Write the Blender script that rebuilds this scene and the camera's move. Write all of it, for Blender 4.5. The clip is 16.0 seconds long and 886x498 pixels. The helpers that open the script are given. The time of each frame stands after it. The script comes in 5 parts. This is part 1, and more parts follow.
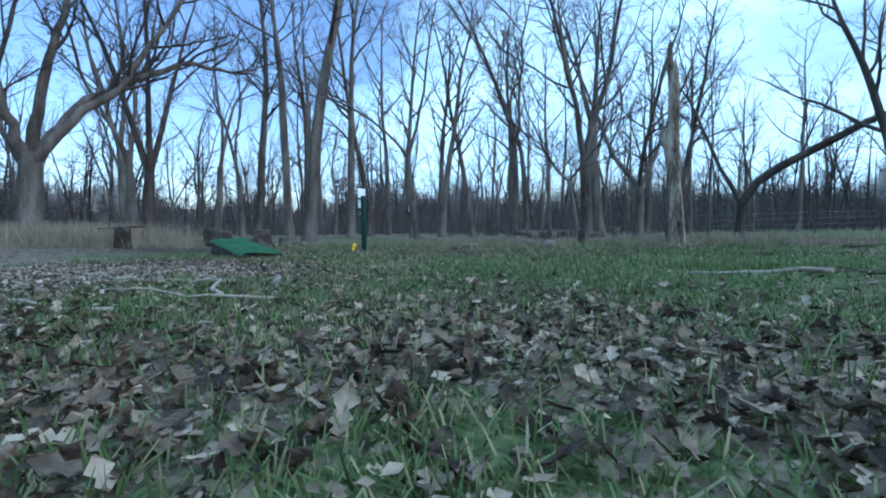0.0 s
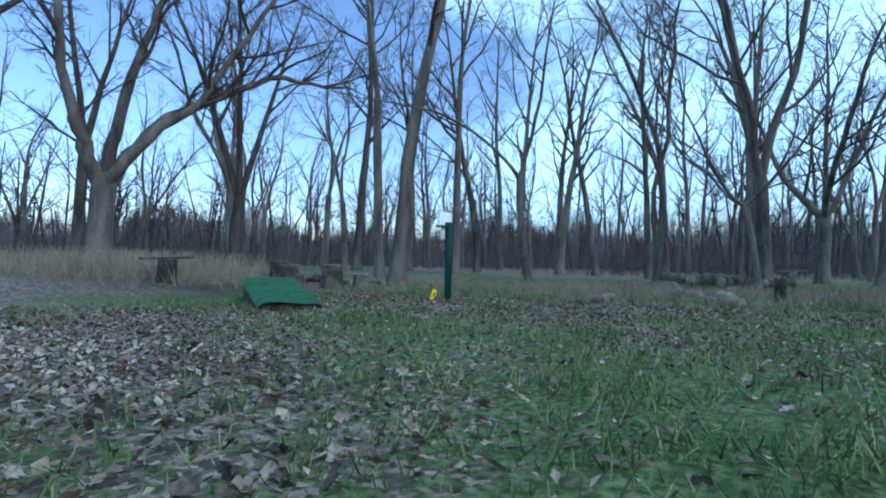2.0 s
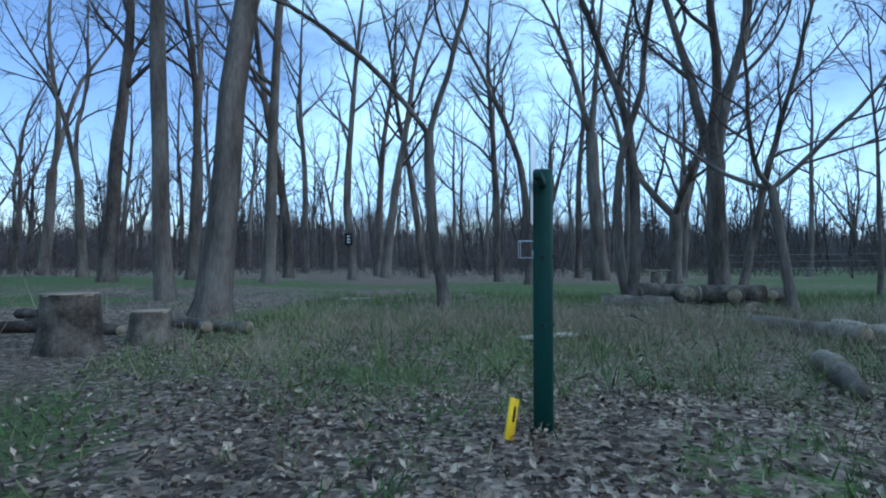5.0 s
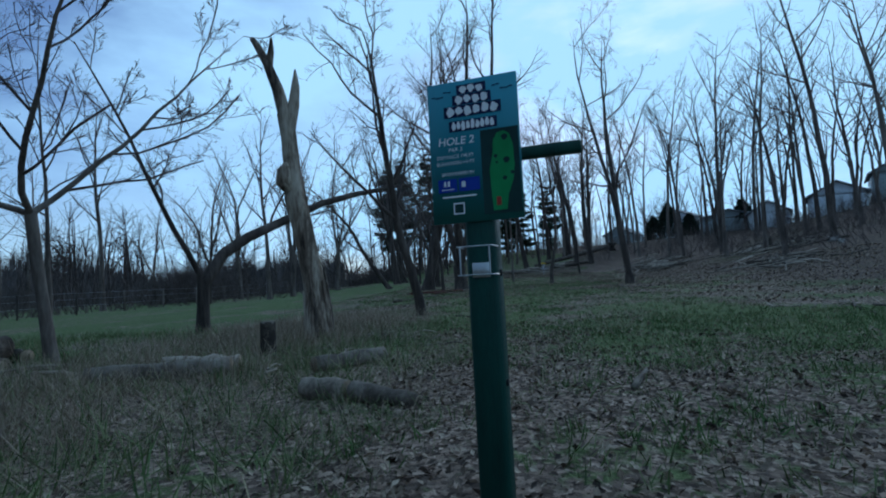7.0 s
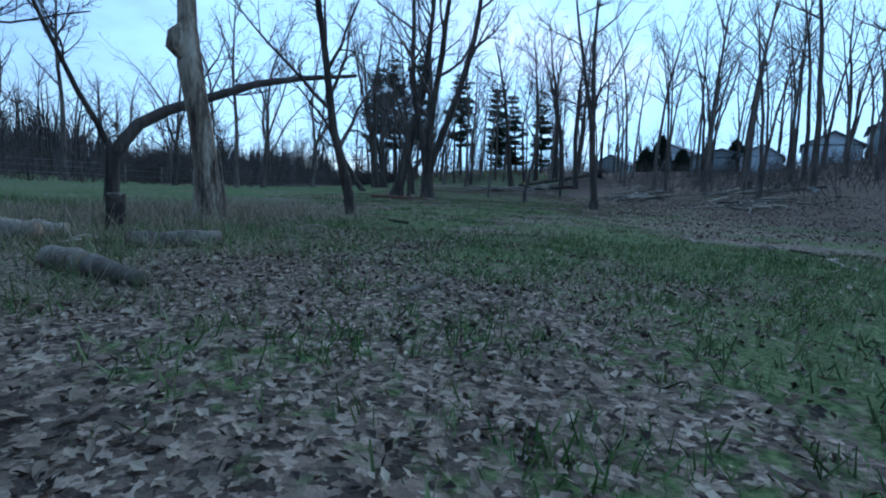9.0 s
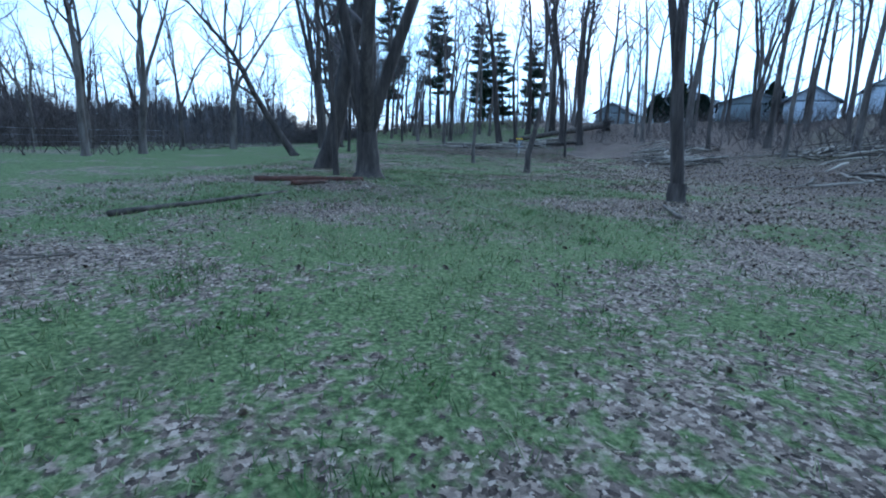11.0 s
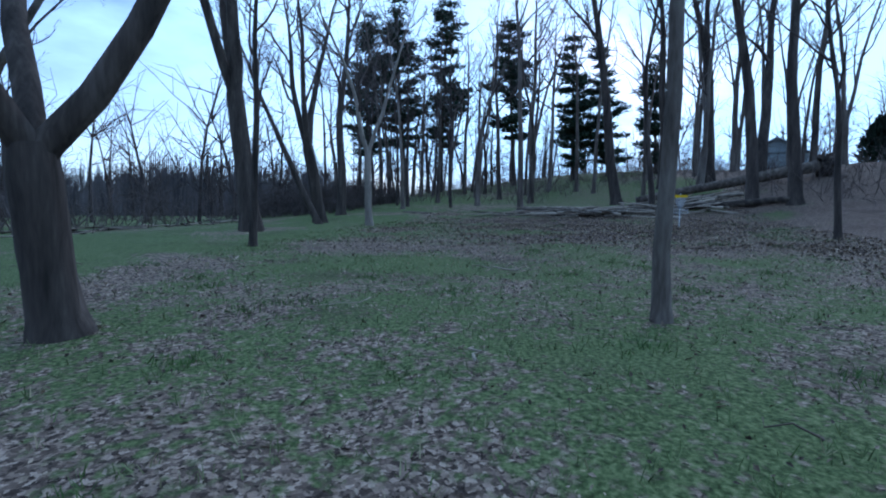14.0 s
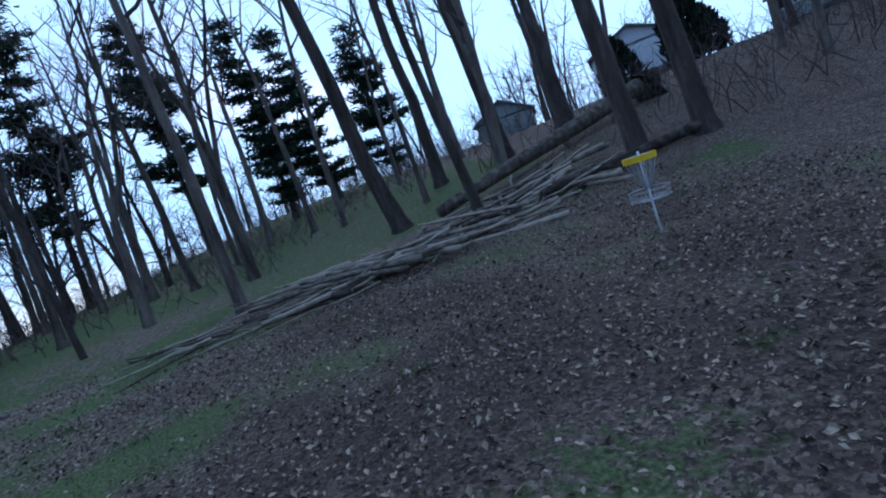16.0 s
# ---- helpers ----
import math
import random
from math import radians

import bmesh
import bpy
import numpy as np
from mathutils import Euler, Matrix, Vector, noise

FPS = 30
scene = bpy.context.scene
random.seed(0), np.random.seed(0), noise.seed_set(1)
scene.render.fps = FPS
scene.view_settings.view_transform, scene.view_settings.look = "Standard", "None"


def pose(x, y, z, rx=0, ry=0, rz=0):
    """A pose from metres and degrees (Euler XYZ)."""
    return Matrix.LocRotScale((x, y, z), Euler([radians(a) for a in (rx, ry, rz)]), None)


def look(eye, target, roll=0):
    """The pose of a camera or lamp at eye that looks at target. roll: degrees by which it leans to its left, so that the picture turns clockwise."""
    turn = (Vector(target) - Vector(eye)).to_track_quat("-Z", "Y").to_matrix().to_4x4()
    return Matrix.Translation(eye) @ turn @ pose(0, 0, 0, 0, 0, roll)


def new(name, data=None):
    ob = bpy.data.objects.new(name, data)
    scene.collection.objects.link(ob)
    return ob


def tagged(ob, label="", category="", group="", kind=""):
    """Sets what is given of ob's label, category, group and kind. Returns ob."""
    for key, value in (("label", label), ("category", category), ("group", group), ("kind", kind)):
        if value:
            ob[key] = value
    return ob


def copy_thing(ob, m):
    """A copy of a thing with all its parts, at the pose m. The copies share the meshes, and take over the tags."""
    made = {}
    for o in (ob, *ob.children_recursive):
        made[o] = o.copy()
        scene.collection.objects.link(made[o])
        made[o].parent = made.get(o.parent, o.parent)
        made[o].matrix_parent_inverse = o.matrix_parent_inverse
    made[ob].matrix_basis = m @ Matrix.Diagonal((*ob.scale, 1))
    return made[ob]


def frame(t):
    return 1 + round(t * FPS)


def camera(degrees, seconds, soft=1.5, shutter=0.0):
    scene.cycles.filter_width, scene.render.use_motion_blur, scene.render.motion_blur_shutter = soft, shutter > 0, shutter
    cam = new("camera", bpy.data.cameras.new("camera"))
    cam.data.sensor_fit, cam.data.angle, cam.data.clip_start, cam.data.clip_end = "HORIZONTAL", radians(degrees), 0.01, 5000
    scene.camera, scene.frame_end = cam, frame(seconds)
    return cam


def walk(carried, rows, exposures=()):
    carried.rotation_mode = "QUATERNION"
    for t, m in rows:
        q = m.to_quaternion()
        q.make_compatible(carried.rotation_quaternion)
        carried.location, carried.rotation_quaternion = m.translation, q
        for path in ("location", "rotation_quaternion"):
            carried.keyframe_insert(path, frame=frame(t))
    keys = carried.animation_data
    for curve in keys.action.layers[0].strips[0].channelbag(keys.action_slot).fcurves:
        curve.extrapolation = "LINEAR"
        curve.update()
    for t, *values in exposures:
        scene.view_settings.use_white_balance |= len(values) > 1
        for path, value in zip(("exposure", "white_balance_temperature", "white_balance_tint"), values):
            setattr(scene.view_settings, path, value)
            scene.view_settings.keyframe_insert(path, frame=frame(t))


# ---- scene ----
cam = camera(80.0, 16.0, soft=2.0)
PATH = [
    (0, (-2.069, 3.524, 0.46), (-2.515, 5.473, 0.392), -0.7),
    (0.5, (-2.372, 4.297, 1.31), (-2.958, 6.209, 1.335), -1.3),
    (1, (-2.593, 5.159, 1.099), (-3.36, 7.004, 1.167), -1.0),
    (1.5, (-2.754, 6.106, 0.834), (-3.572, 7.931, 0.878), 0.1),
    (2, (-2.968, 7.243, 0.622), (-3.825, 9.049, 0.677), 0.9),
    (2.5, (-3.283, 8.389, 0.866), (-4.179, 10.171, 1.021), 3.0),
    (3, (-3.741, 9.586, 0.766), (-4.758, 11.299, 0.947), 6.8),
    (3.2, (-4.004, 9.961, 0.702), (-5.067, 11.645, 0.882), 8.9),
    (5.3, (-7.547, 13.086, 0.907), (-7.137, 15.043, 0.932), -0.4),
    (5.5, (-7.819, 13.529, 1.044), (-7.075, 15.385, 1.08), -0.3),
    (6, (-8.22, 14.16, 1.01), (-6.764, 15.531, 1.057), -0.5),
    (6.5, (-8.343, 14.8, 0.96), (-6.469, 15.492, 1.048), -0.8),
    (7, (-8.293, 15.137, 0.835), (-6.305, 15.308, 0.968), -3.0),
    (7.5, (-8.247, 15.112, 1.011), (-6.259, 14.927, 1.136), -4.8),
    (8, (-8.08, 14.76, 1.03), (-6.097, 14.546, 1.178), -4.6),
    (8.5, (-8.069, 14.138, 0.954), (-6.071, 14.22, 0.936), 1.1),
    (9, (-7.637, 13.663, 0.66), (-5.652, 13.804, 0.46), 3.3),
    (9.5, (-6.54, 13.39, 0.90), (-4.574, 13.52, 0.553), 3.6),
    (10, (-4.225, 13.762, 1.5), (-2.283, 13.789, 1.022), 3.8),
    (10.2, (-2.236, 14.032, 1.406), (-0.285, 14.042, 0.967), 3.3),
    (12.3, (13.507, 12.957, 1.437), (15.473, 13.174, 1.143), 6.1),
    (12.5, (15.253, 13.059, 1.529), (17.215, 13.307, 1.234), 7.4),
    (13, (20.033, 13.554, 1.717), (21.987, 13.86, 1.42), 8.0),
    (13.5, (24.534, 14.021, 1.803), (26.478, 14.421, 1.56), 5.5),
    (14, (28.578, 14.575, 1.956), (30.536, 14.951, 1.802), 0.8),
    (14.5, (33.203, 15.201, 2.156), (35.174, 15.524, 2.041), -1.2),
    (15, (36.73, 15.235, 2.572), (38.713, 15.471, 2.466), -3.7),
    (15.5, (40.669, 15.823, 2.888), (42.664, 15.709, 2.793), -10.5),
    (16, (45.056, 15.134, 3.05), (46.947, 14.511, 2.863), -19.1),
]
EXPOSURES = [(0, 1.1, 5450, 11), (3, 0.95, 5450, 10), (5.5, 0.65, 5450, 12), (6.5, 0.2, 5500, 12), (7.5, -0.15, 5400, 10), (8.5, -0.1, 5350, 12), (9, 0.45, 5200, 13), (10, 1.4, 5200, 14), (12.5, 1.05, 5350, 21), (14, 0.8, 5350, 21), (15.5, 0.5, 5400, 25), (16, 0.5, 5350, 25)]
walk(cam, [(t, look(eye, target, roll)) for t, eye, target, roll in PATH], EXPOSURES)


# ---- world and light ----
world = bpy.data.worlds.new("dusk_sky")
world.use_nodes = True
scene.world = world


def build_sky():
    nt = world.node_tree
    nt.nodes.clear()
    out = nt.nodes.new("ShaderNodeOutputWorld")
    bg = nt.nodes.new("ShaderNodeBackground")
    sky = nt.nodes.new("ShaderNodeTexSky")
    sky.sky_type, sky.sun_disc = "NISHITA", False
    sky.sun_elevation, sky.sun_rotation = radians(28), radians(105)
    sky.air_density, sky.dust_density, sky.ozone_density = 1.0, 0.6, 3.0
    gain = nt.nodes.new("ShaderNodeVectorMath")
    gain.operation = "SCALE"
    gain.inputs["Scale"].default_value = 0.105
    co = nt.nodes.new("ShaderNodeTexCoord")
    flat = nt.nodes.new("ShaderNodeMapping")
    flat.inputs["Scale"].default_value = (1.0, 1.0, 2.6)
    cloud = nt.nodes.new("ShaderNodeTexNoise")
    cloud.inputs["Scale"].default_value = 2.1
    cloud.inputs["Detail"].default_value = 6
    cloud.inputs["Roughness"].default_value = 0.55
    # the cloud cover thickens towards the sunset in the east-south-east of the plan
    glow = nt.nodes.new("ShaderNodeVectorMath")
    glow.operation = "DOT_PRODUCT"
    glow.inputs[1].default_value = (0.93, -0.30, 0.2)
    lift = nt.nodes.new("ShaderNodeMath")
    lift.operation = "MULTIPLY_ADD"
    lift.inputs[1].default_value = 0.07
    ramp = nt.nodes.new("ShaderNodeValToRGB")
    ramp.color_ramp.elements[0].position, ramp.color_ramp.elements[1].position = 0.34, 0.62
    # a clear gap in the clouds, away from the sunset
    gapdot = nt.nodes.new("ShaderNodeVectorMath")
    gapdot.operation = "DOT_PRODUCT"
    gapdot.inputs[1].default_value = (-0.78, 0.58, 0.23)
    gap = nt.nodes.new("ShaderNodeMapRange")
    gap.interpolation_type = "SMOOTHSTEP"
    gap.inputs["From Min"].default_value, gap.inputs["From Max"].default_value = 0.82, 0.99
    gap.inputs["To Min"].default_value, gap.inputs["To Max"].default_value = 0.0, -0.30
    opened = nt.nodes.new("ShaderNodeMath")
    opened.operation = "ADD"
    bright = nt.nodes.new("ShaderNodeMapRange")
    bright.inputs["From Min"].default_value, bright.inputs["From Max"].default_value = -0.6, 1.0
    bright.inputs["To Min"].default_value, bright.inputs["To Max"].default_value = 0.92, 1.0
    cloudcol = nt.nodes.new("ShaderNodeVectorMath")
    cloudcol.operation = "SCALE"
    cloudcol.inputs[0].default_value = (0.52, 0.81, 1.0)
    mix = nt.nodes.new("ShaderNodeMix")
    mix.data_type = "RGBA"
    L = nt.links.new
    L(sky.outputs[0], gain.inputs[0])
    L(co.outputs["Generated"], flat.inputs["Vector"])
    L(flat.outputs[0], cloud.inputs["Vector"])
    L(co.outputs["Generated"], glow.inputs[0])
    L(glow.outputs["Value"], lift.inputs[0])
    L(cloud.outputs["Fac"], lift.inputs[2])
    L(co.outputs["Generated"], gapdot.inputs[0])
    L(gapdot.outputs["Value"], gap.inputs["Value"])
    L(lift.outputs[0], opened.inputs[0])
    L(gap.outputs[0], opened.inputs[1])
    L(opened.outputs[0], ramp.inputs["Fac"])
    L(glow.outputs["Value"], bright.inputs["Value"])
    L(bright.outputs[0], cloudcol.inputs["Scale"])
    L(ramp.outputs["Color"], mix.inputs["Factor"])
    L(gain.outputs[0], mix.inputs["A"])
    L(cloudcol.outputs[0], mix.inputs["B"])
    L(mix.outputs["Result"], bg.inputs["Color"])
    bg.inputs["Strength"].default_value = 1.0
    L(bg.outputs[0], out.inputs["Surface"])


build_sky()
sun = new("sun", bpy.data.lights.new("sun", "SUN"))
sun.data.energy, sun.data.angle, sun.data.color = 0.6, radians(25), (1.0, 0.93, 0.86)
sun.matrix_world = look((60, -20, 25), (0, 0, 0))


# ---- materials ----
def node_mat(name, stops, scale=4.0, rough=0.85, bump=0.3, stretch=(1, 1, 1), detail=8.0, fine=30.0, metal=0.0, spread=0.0, island=False, space="Object"):
    """A procedural surface: two scales of noise through a colour ramp, with relief; spread varies it from object to object."""
    mat = bpy.data.materials.new(name)
    mat.use_nodes = True
    nt = mat.node_tree
    L = nt.links.new
    bsdf = nt.nodes["Principled BSDF"]
    co = nt.nodes.new("ShaderNodeTexCoord")
    mp = nt.nodes.new("ShaderNodeMapping")
    mp.inputs["Scale"].default_value = stretch
    L(co.outputs[space], mp.inputs["Vector"])
    big = nt.nodes.new("ShaderNodeTexNoise")
    big.inputs["Scale"].default_value, big.inputs["Detail"].default_value = scale, detail
    L(mp.outputs[0], big.inputs["Vector"])
    small = nt.nodes.new("ShaderNodeTexNoise")
    small.inputs["Scale"].default_value, small.inputs["Detail"].default_value = fine, 4.0
    L(mp.outputs[0], small.inputs["Vector"])
    add = nt.nodes.new("ShaderNodeMath")
    add.operation = "MULTIPLY_ADD"
    add.inputs[1].default_value = 0.45
    L(small.outputs["Fac"], add.inputs[0])
    shift = nt.nodes.new("ShaderNodeMath")
    shift.operation = "ADD"
    shift.inputs[1].default_value = -0.225
    L(big.outputs["Fac"], shift.inputs[0])
    L(shift.outputs[0], add.inputs[2])
    last = add.outputs[0]
    if spread or island:
        if island:
            info = nt.nodes.new("ShaderNodeNewGeometry")
            rnd = info.outputs["Random Per Island"]
        else:
            info = nt.nodes.new("ShaderNodeObjectInfo")
            rnd = info.outputs["Random"]
        vary = nt.nodes.new("ShaderNodeMath")
        vary.operation = "MULTIPLY_ADD"
        vary.inputs[1].default_value = spread
        off = nt.nodes.new("ShaderNodeMath")
        off.operation = "SUBTRACT"
        off.inputs[1].default_value = spread / 2
        L(last, off.inputs[0])
        L(rnd, vary.inputs[0])
        L(off.outputs[0], vary.inputs[2])
        last = vary.outputs[0]
    ramp = nt.nodes.new("ShaderNodeValToRGB")
    els = ramp.color_ramp.elements
    while len(els) < len(stops):
        els.new(0.5)
    for el, (pos, col) in zip(els, stops):
        el.position, el.color = pos, (*col, 1)
    L(last, ramp.inputs["Fac"])
    L(ramp.outputs["Color"], bsdf.inputs["Base Color"])
    bsdf.inputs["Roughness"].default_value = rough
    bsdf.inputs["Metallic"].default_value = metal
    bsdf.inputs["Specular IOR Level"].default_value = 0.25
    if bump:
        bp = nt.nodes.new("ShaderNodeBump")
        bp.inputs["Strength"].default_value, bp.inputs["Distance"].default_value = bump, 0.02
        L(add.outputs[0], bp.inputs["Height"])
        L(bp.outputs[0], bsdf.inputs["Normal"])
    return mat


BARK = node_mat("grey_brown_bark", [(0.25, (0.035, 0.028, 0.024)), (0.5, (0.11, 0.088, 0.075)), (0.8, (0.21, 0.18, 0.155))], 3.0, 0.95, 0.9, (1, 1, 0.22), fine=26, spread=0.22)
BARK_DARK = node_mat("dark_furrowed_bark", [(0.25, (0.022, 0.018, 0.016)), (0.55, (0.07, 0.055, 0.047)), (0.85, (0.14, 0.115, 0.10))], 4.0, 0.95, 1.0, (1, 1, 0.16), fine=22, spread=0.1)
BARK_PALE = node_mat("pale_smooth_bark", [(0.25, (0.12, 0.10, 0.085)), (0.6, (0.27, 0.235, 0.20)), (0.85, (0.36, 0.32, 0.28))], 3.0, 0.9, 0.6, (1, 1, 0.25))
TWIG = node_mat("twig_bark", [(0.3, (0.045, 0.035, 0.032)), (0.7, (0.125, 0.10, 0.092))], 2.0, 0.95, 0.0, spread=0.25)
DEADWOOD = node_mat("weathered_dead_wood", [(0.28, (0.03, 0.022, 0.018)), (0.45, (0.16, 0.12, 0.09)), (0.6, (0.36, 0.30, 0.235)), (0.8, (0.46, 0.40, 0.33))], 2.2, 0.9, 0.9, (1.6, 1.6, 0.35), fine=16)
LOGBARK = node_mat("fallen_log_bark", [(0.3, (0.03, 0.024, 0.02)), (0.55, (0.10, 0.08, 0.065)), (0.8, (0.2, 0.17, 0.14))], 5.0, 0.95, 0.9, (1, 1, 1), fine=30, spread=0.35)
ENDGRAIN = node_mat("sawn_end_grain", [(0.3, (0.15, 0.11, 0.075)), (0.7, (0.34, 0.26, 0.18))], 6.0, 0.9, 0.4, spread=0.3)
STICK = node_mat("bare_barkless_stick", [(0.3, (0.10, 0.08, 0.063)), (0.7, (0.36, 0.30, 0.24))], 3.0, 0.9, 0.4, spread=0.6)
REDROT = node_mat("red_rotten_wood", [(0.3, (0.045, 0.02, 0.015)), (0.7, (0.13, 0.058, 0.04))], 6.0, 0.95, 0.9)
BOARD = node_mat("pale_weathered_board", [(0.3, (0.30, 0.27, 0.22)), (0.7, (0.52, 0.47, 0.39))], 5.0, 0.85, 0.4, (1, 8, 8))
NEEDLES = node_mat("pine_needles", [(0.25, (0.008, 0.018, 0.012)), (0.6, (0.022, 0.045, 0.026)), (0.9, (0.05, 0.075, 0.04))], 1.2, 0.7, 0.0, spread=0.5, island=True)
HEDGE = node_mat("arborvitae_foliage", [(0.25, (0.006, 0.012, 0.008)), (0.7, (0.02, 0.034, 0.02))], 2.0, 0.8, 0.0, spread=0.5, island=True)
GREENPAINT = node_mat("dark_green_post_paint", [(0.3, (0.003, 0.028, 0.022)), (0.55, (0.004, 0.043, 0.033)), (0.85, (0.008, 0.062, 0.046))], 3.0, 0.6, 0.25, (4, 4, 0.5), fine=60)
TURF = node_mat("green_artificial_turf", [(0.3, (0.014, 0.062, 0.024)), (0.7, (0.034, 0.125, 0.048))], 9.0, 0.9, 0.6, fine=160)
STEEL = node_mat("galvanised_steel", [(0.3, (0.38, 0.40, 0.42)), (0.7, (0.58, 0.60, 0.62))], 20.0, 0.4, 0.1, metal=0.85)
YELLOW = node_mat("yellow_plastic", [(0.3, (0.72, 0.44, 0.01)), (0.7, (0.85, 0.56, 0.02))], 8.0, 0.5, 0.1)
BLACK = node_mat("black_plastic", [(0.3, (0.008, 0.008, 0.009)), (0.7, (0.016, 0.016, 0.018))], 8.0, 0.6, 0.1)
WHITE = node_mat("white_print", [(0.3, (0.74, 0.76, 0.78)), (0.7, (0.82, 0.83, 0.84))], 8.0, 0.5, 0.0)
NAVY = node_mat("navy_print", [(0.3, (0.006, 0.010, 0.05)), (0.7, (0.009, 0.016, 0.075))], 8.0, 0.5, 0.0)
BLUEPANEL = node_mat("blue_print", [(0.3, (0.010, 0.03, 0.26)), (0.7, (0.014, 0.045, 0.34))], 8.0, 0.5, 0.0)
MAPDARK = node_mat("dark_green_print", [(0.3, (0.006, 0.028, 0.026)), (0.7, (0.010, 0.042, 0.038))], 8.0, 0.5, 0.0)
MAPGREEN = node_mat("green_print", [(0.3, (0.018, 0.20, 0.055)), (0.7, (0.026, 0.25, 0.075))], 8.0, 0.5, 0.0)
MAPRED = node_mat("red_print", [(0.3, (0.26, 0.03, 0.02)), (0.7, (0.32, 0.045, 0.03))], 8.0, 0.5, 0.0)
SIDING_W = node_mat("white_vinyl_siding", [(0.3, (0.55, 0.60, 0.66)), (0.7, (0.68, 0.72, 0.76))], 1.5, 0.6, 0.15, (1, 1, 6))
SIDING_G = node_mat("grey_green_siding", [(0.3, (0.24, 0.28, 0.29)), (0.7, (0.32, 0.36, 0.37))], 1.5, 0.6, 0.15, (1, 1, 6))
ROOFING = node_mat("grey_roof_shingles", [(0.3, (0.10, 0.11, 0.12)), (0.7, (0.19, 0.20, 0.21))], 6.0, 0.9, 0.4)
GLASS = node_mat("dark_window_glass", [(0.3, (0.015, 0.02, 0.026)), (0.7, (0.03, 0.036, 0.045))], 2.0, 0.08, 0.0)
STONE = node_mat("pale_field_stone", [(0.3, (0.16, 0.15, 0.14)), (0.7, (0.36, 0.34, 0.31))], 5.0, 0.9, 0.6)
LEAF = node_mat("dry_oak_leaf", [(0.12, (0.032, 0.021, 0.016)), (0.4, (0.12, 0.085, 0.062)), (0.7, (0.235, 0.175, 0.125)), (0.95, (0.42, 0.33, 0.245))], 8.0, 0.75, 0.0, fine=40, spread=0.9, island=True)
BLEACHED = node_mat("bleached_leaf_litter", [(0.15, (0.10, 0.078, 0.064)), (0.5, (0.30, 0.235, 0.19)), (0.85, (0.48, 0.39, 0.32))], 8.0, 0.8, 0.0, fine=40, spread=0.8, island=True)
GRASS = node_mat("spring_grass", [(0.15, (0.040, 0.062, 0.020)), (0.45, (0.10, 0.148, 0.050)), (0.7, (0.17, 0.205, 0.085)), (0.88, (0.32, 0.275, 0.165))], 0.6, 0.7, 0.0, spread=0.7, island=True)
FRESH = node_mat("fresh_grass", [(0.2, (0.030, 0.070, 0.016)), (0.7, (0.085, 0.155, 0.040))], 0.8, 0.7, 0.0, spread=0.6, island=True)
STRAW = node_mat("dry_straw_grass", [(0.2, (0.16, 0.12, 0.085)), (0.8, (0.36, 0.29, 0.21))], 1.0, 0.8, 0.0, spread=0.6, island=True)


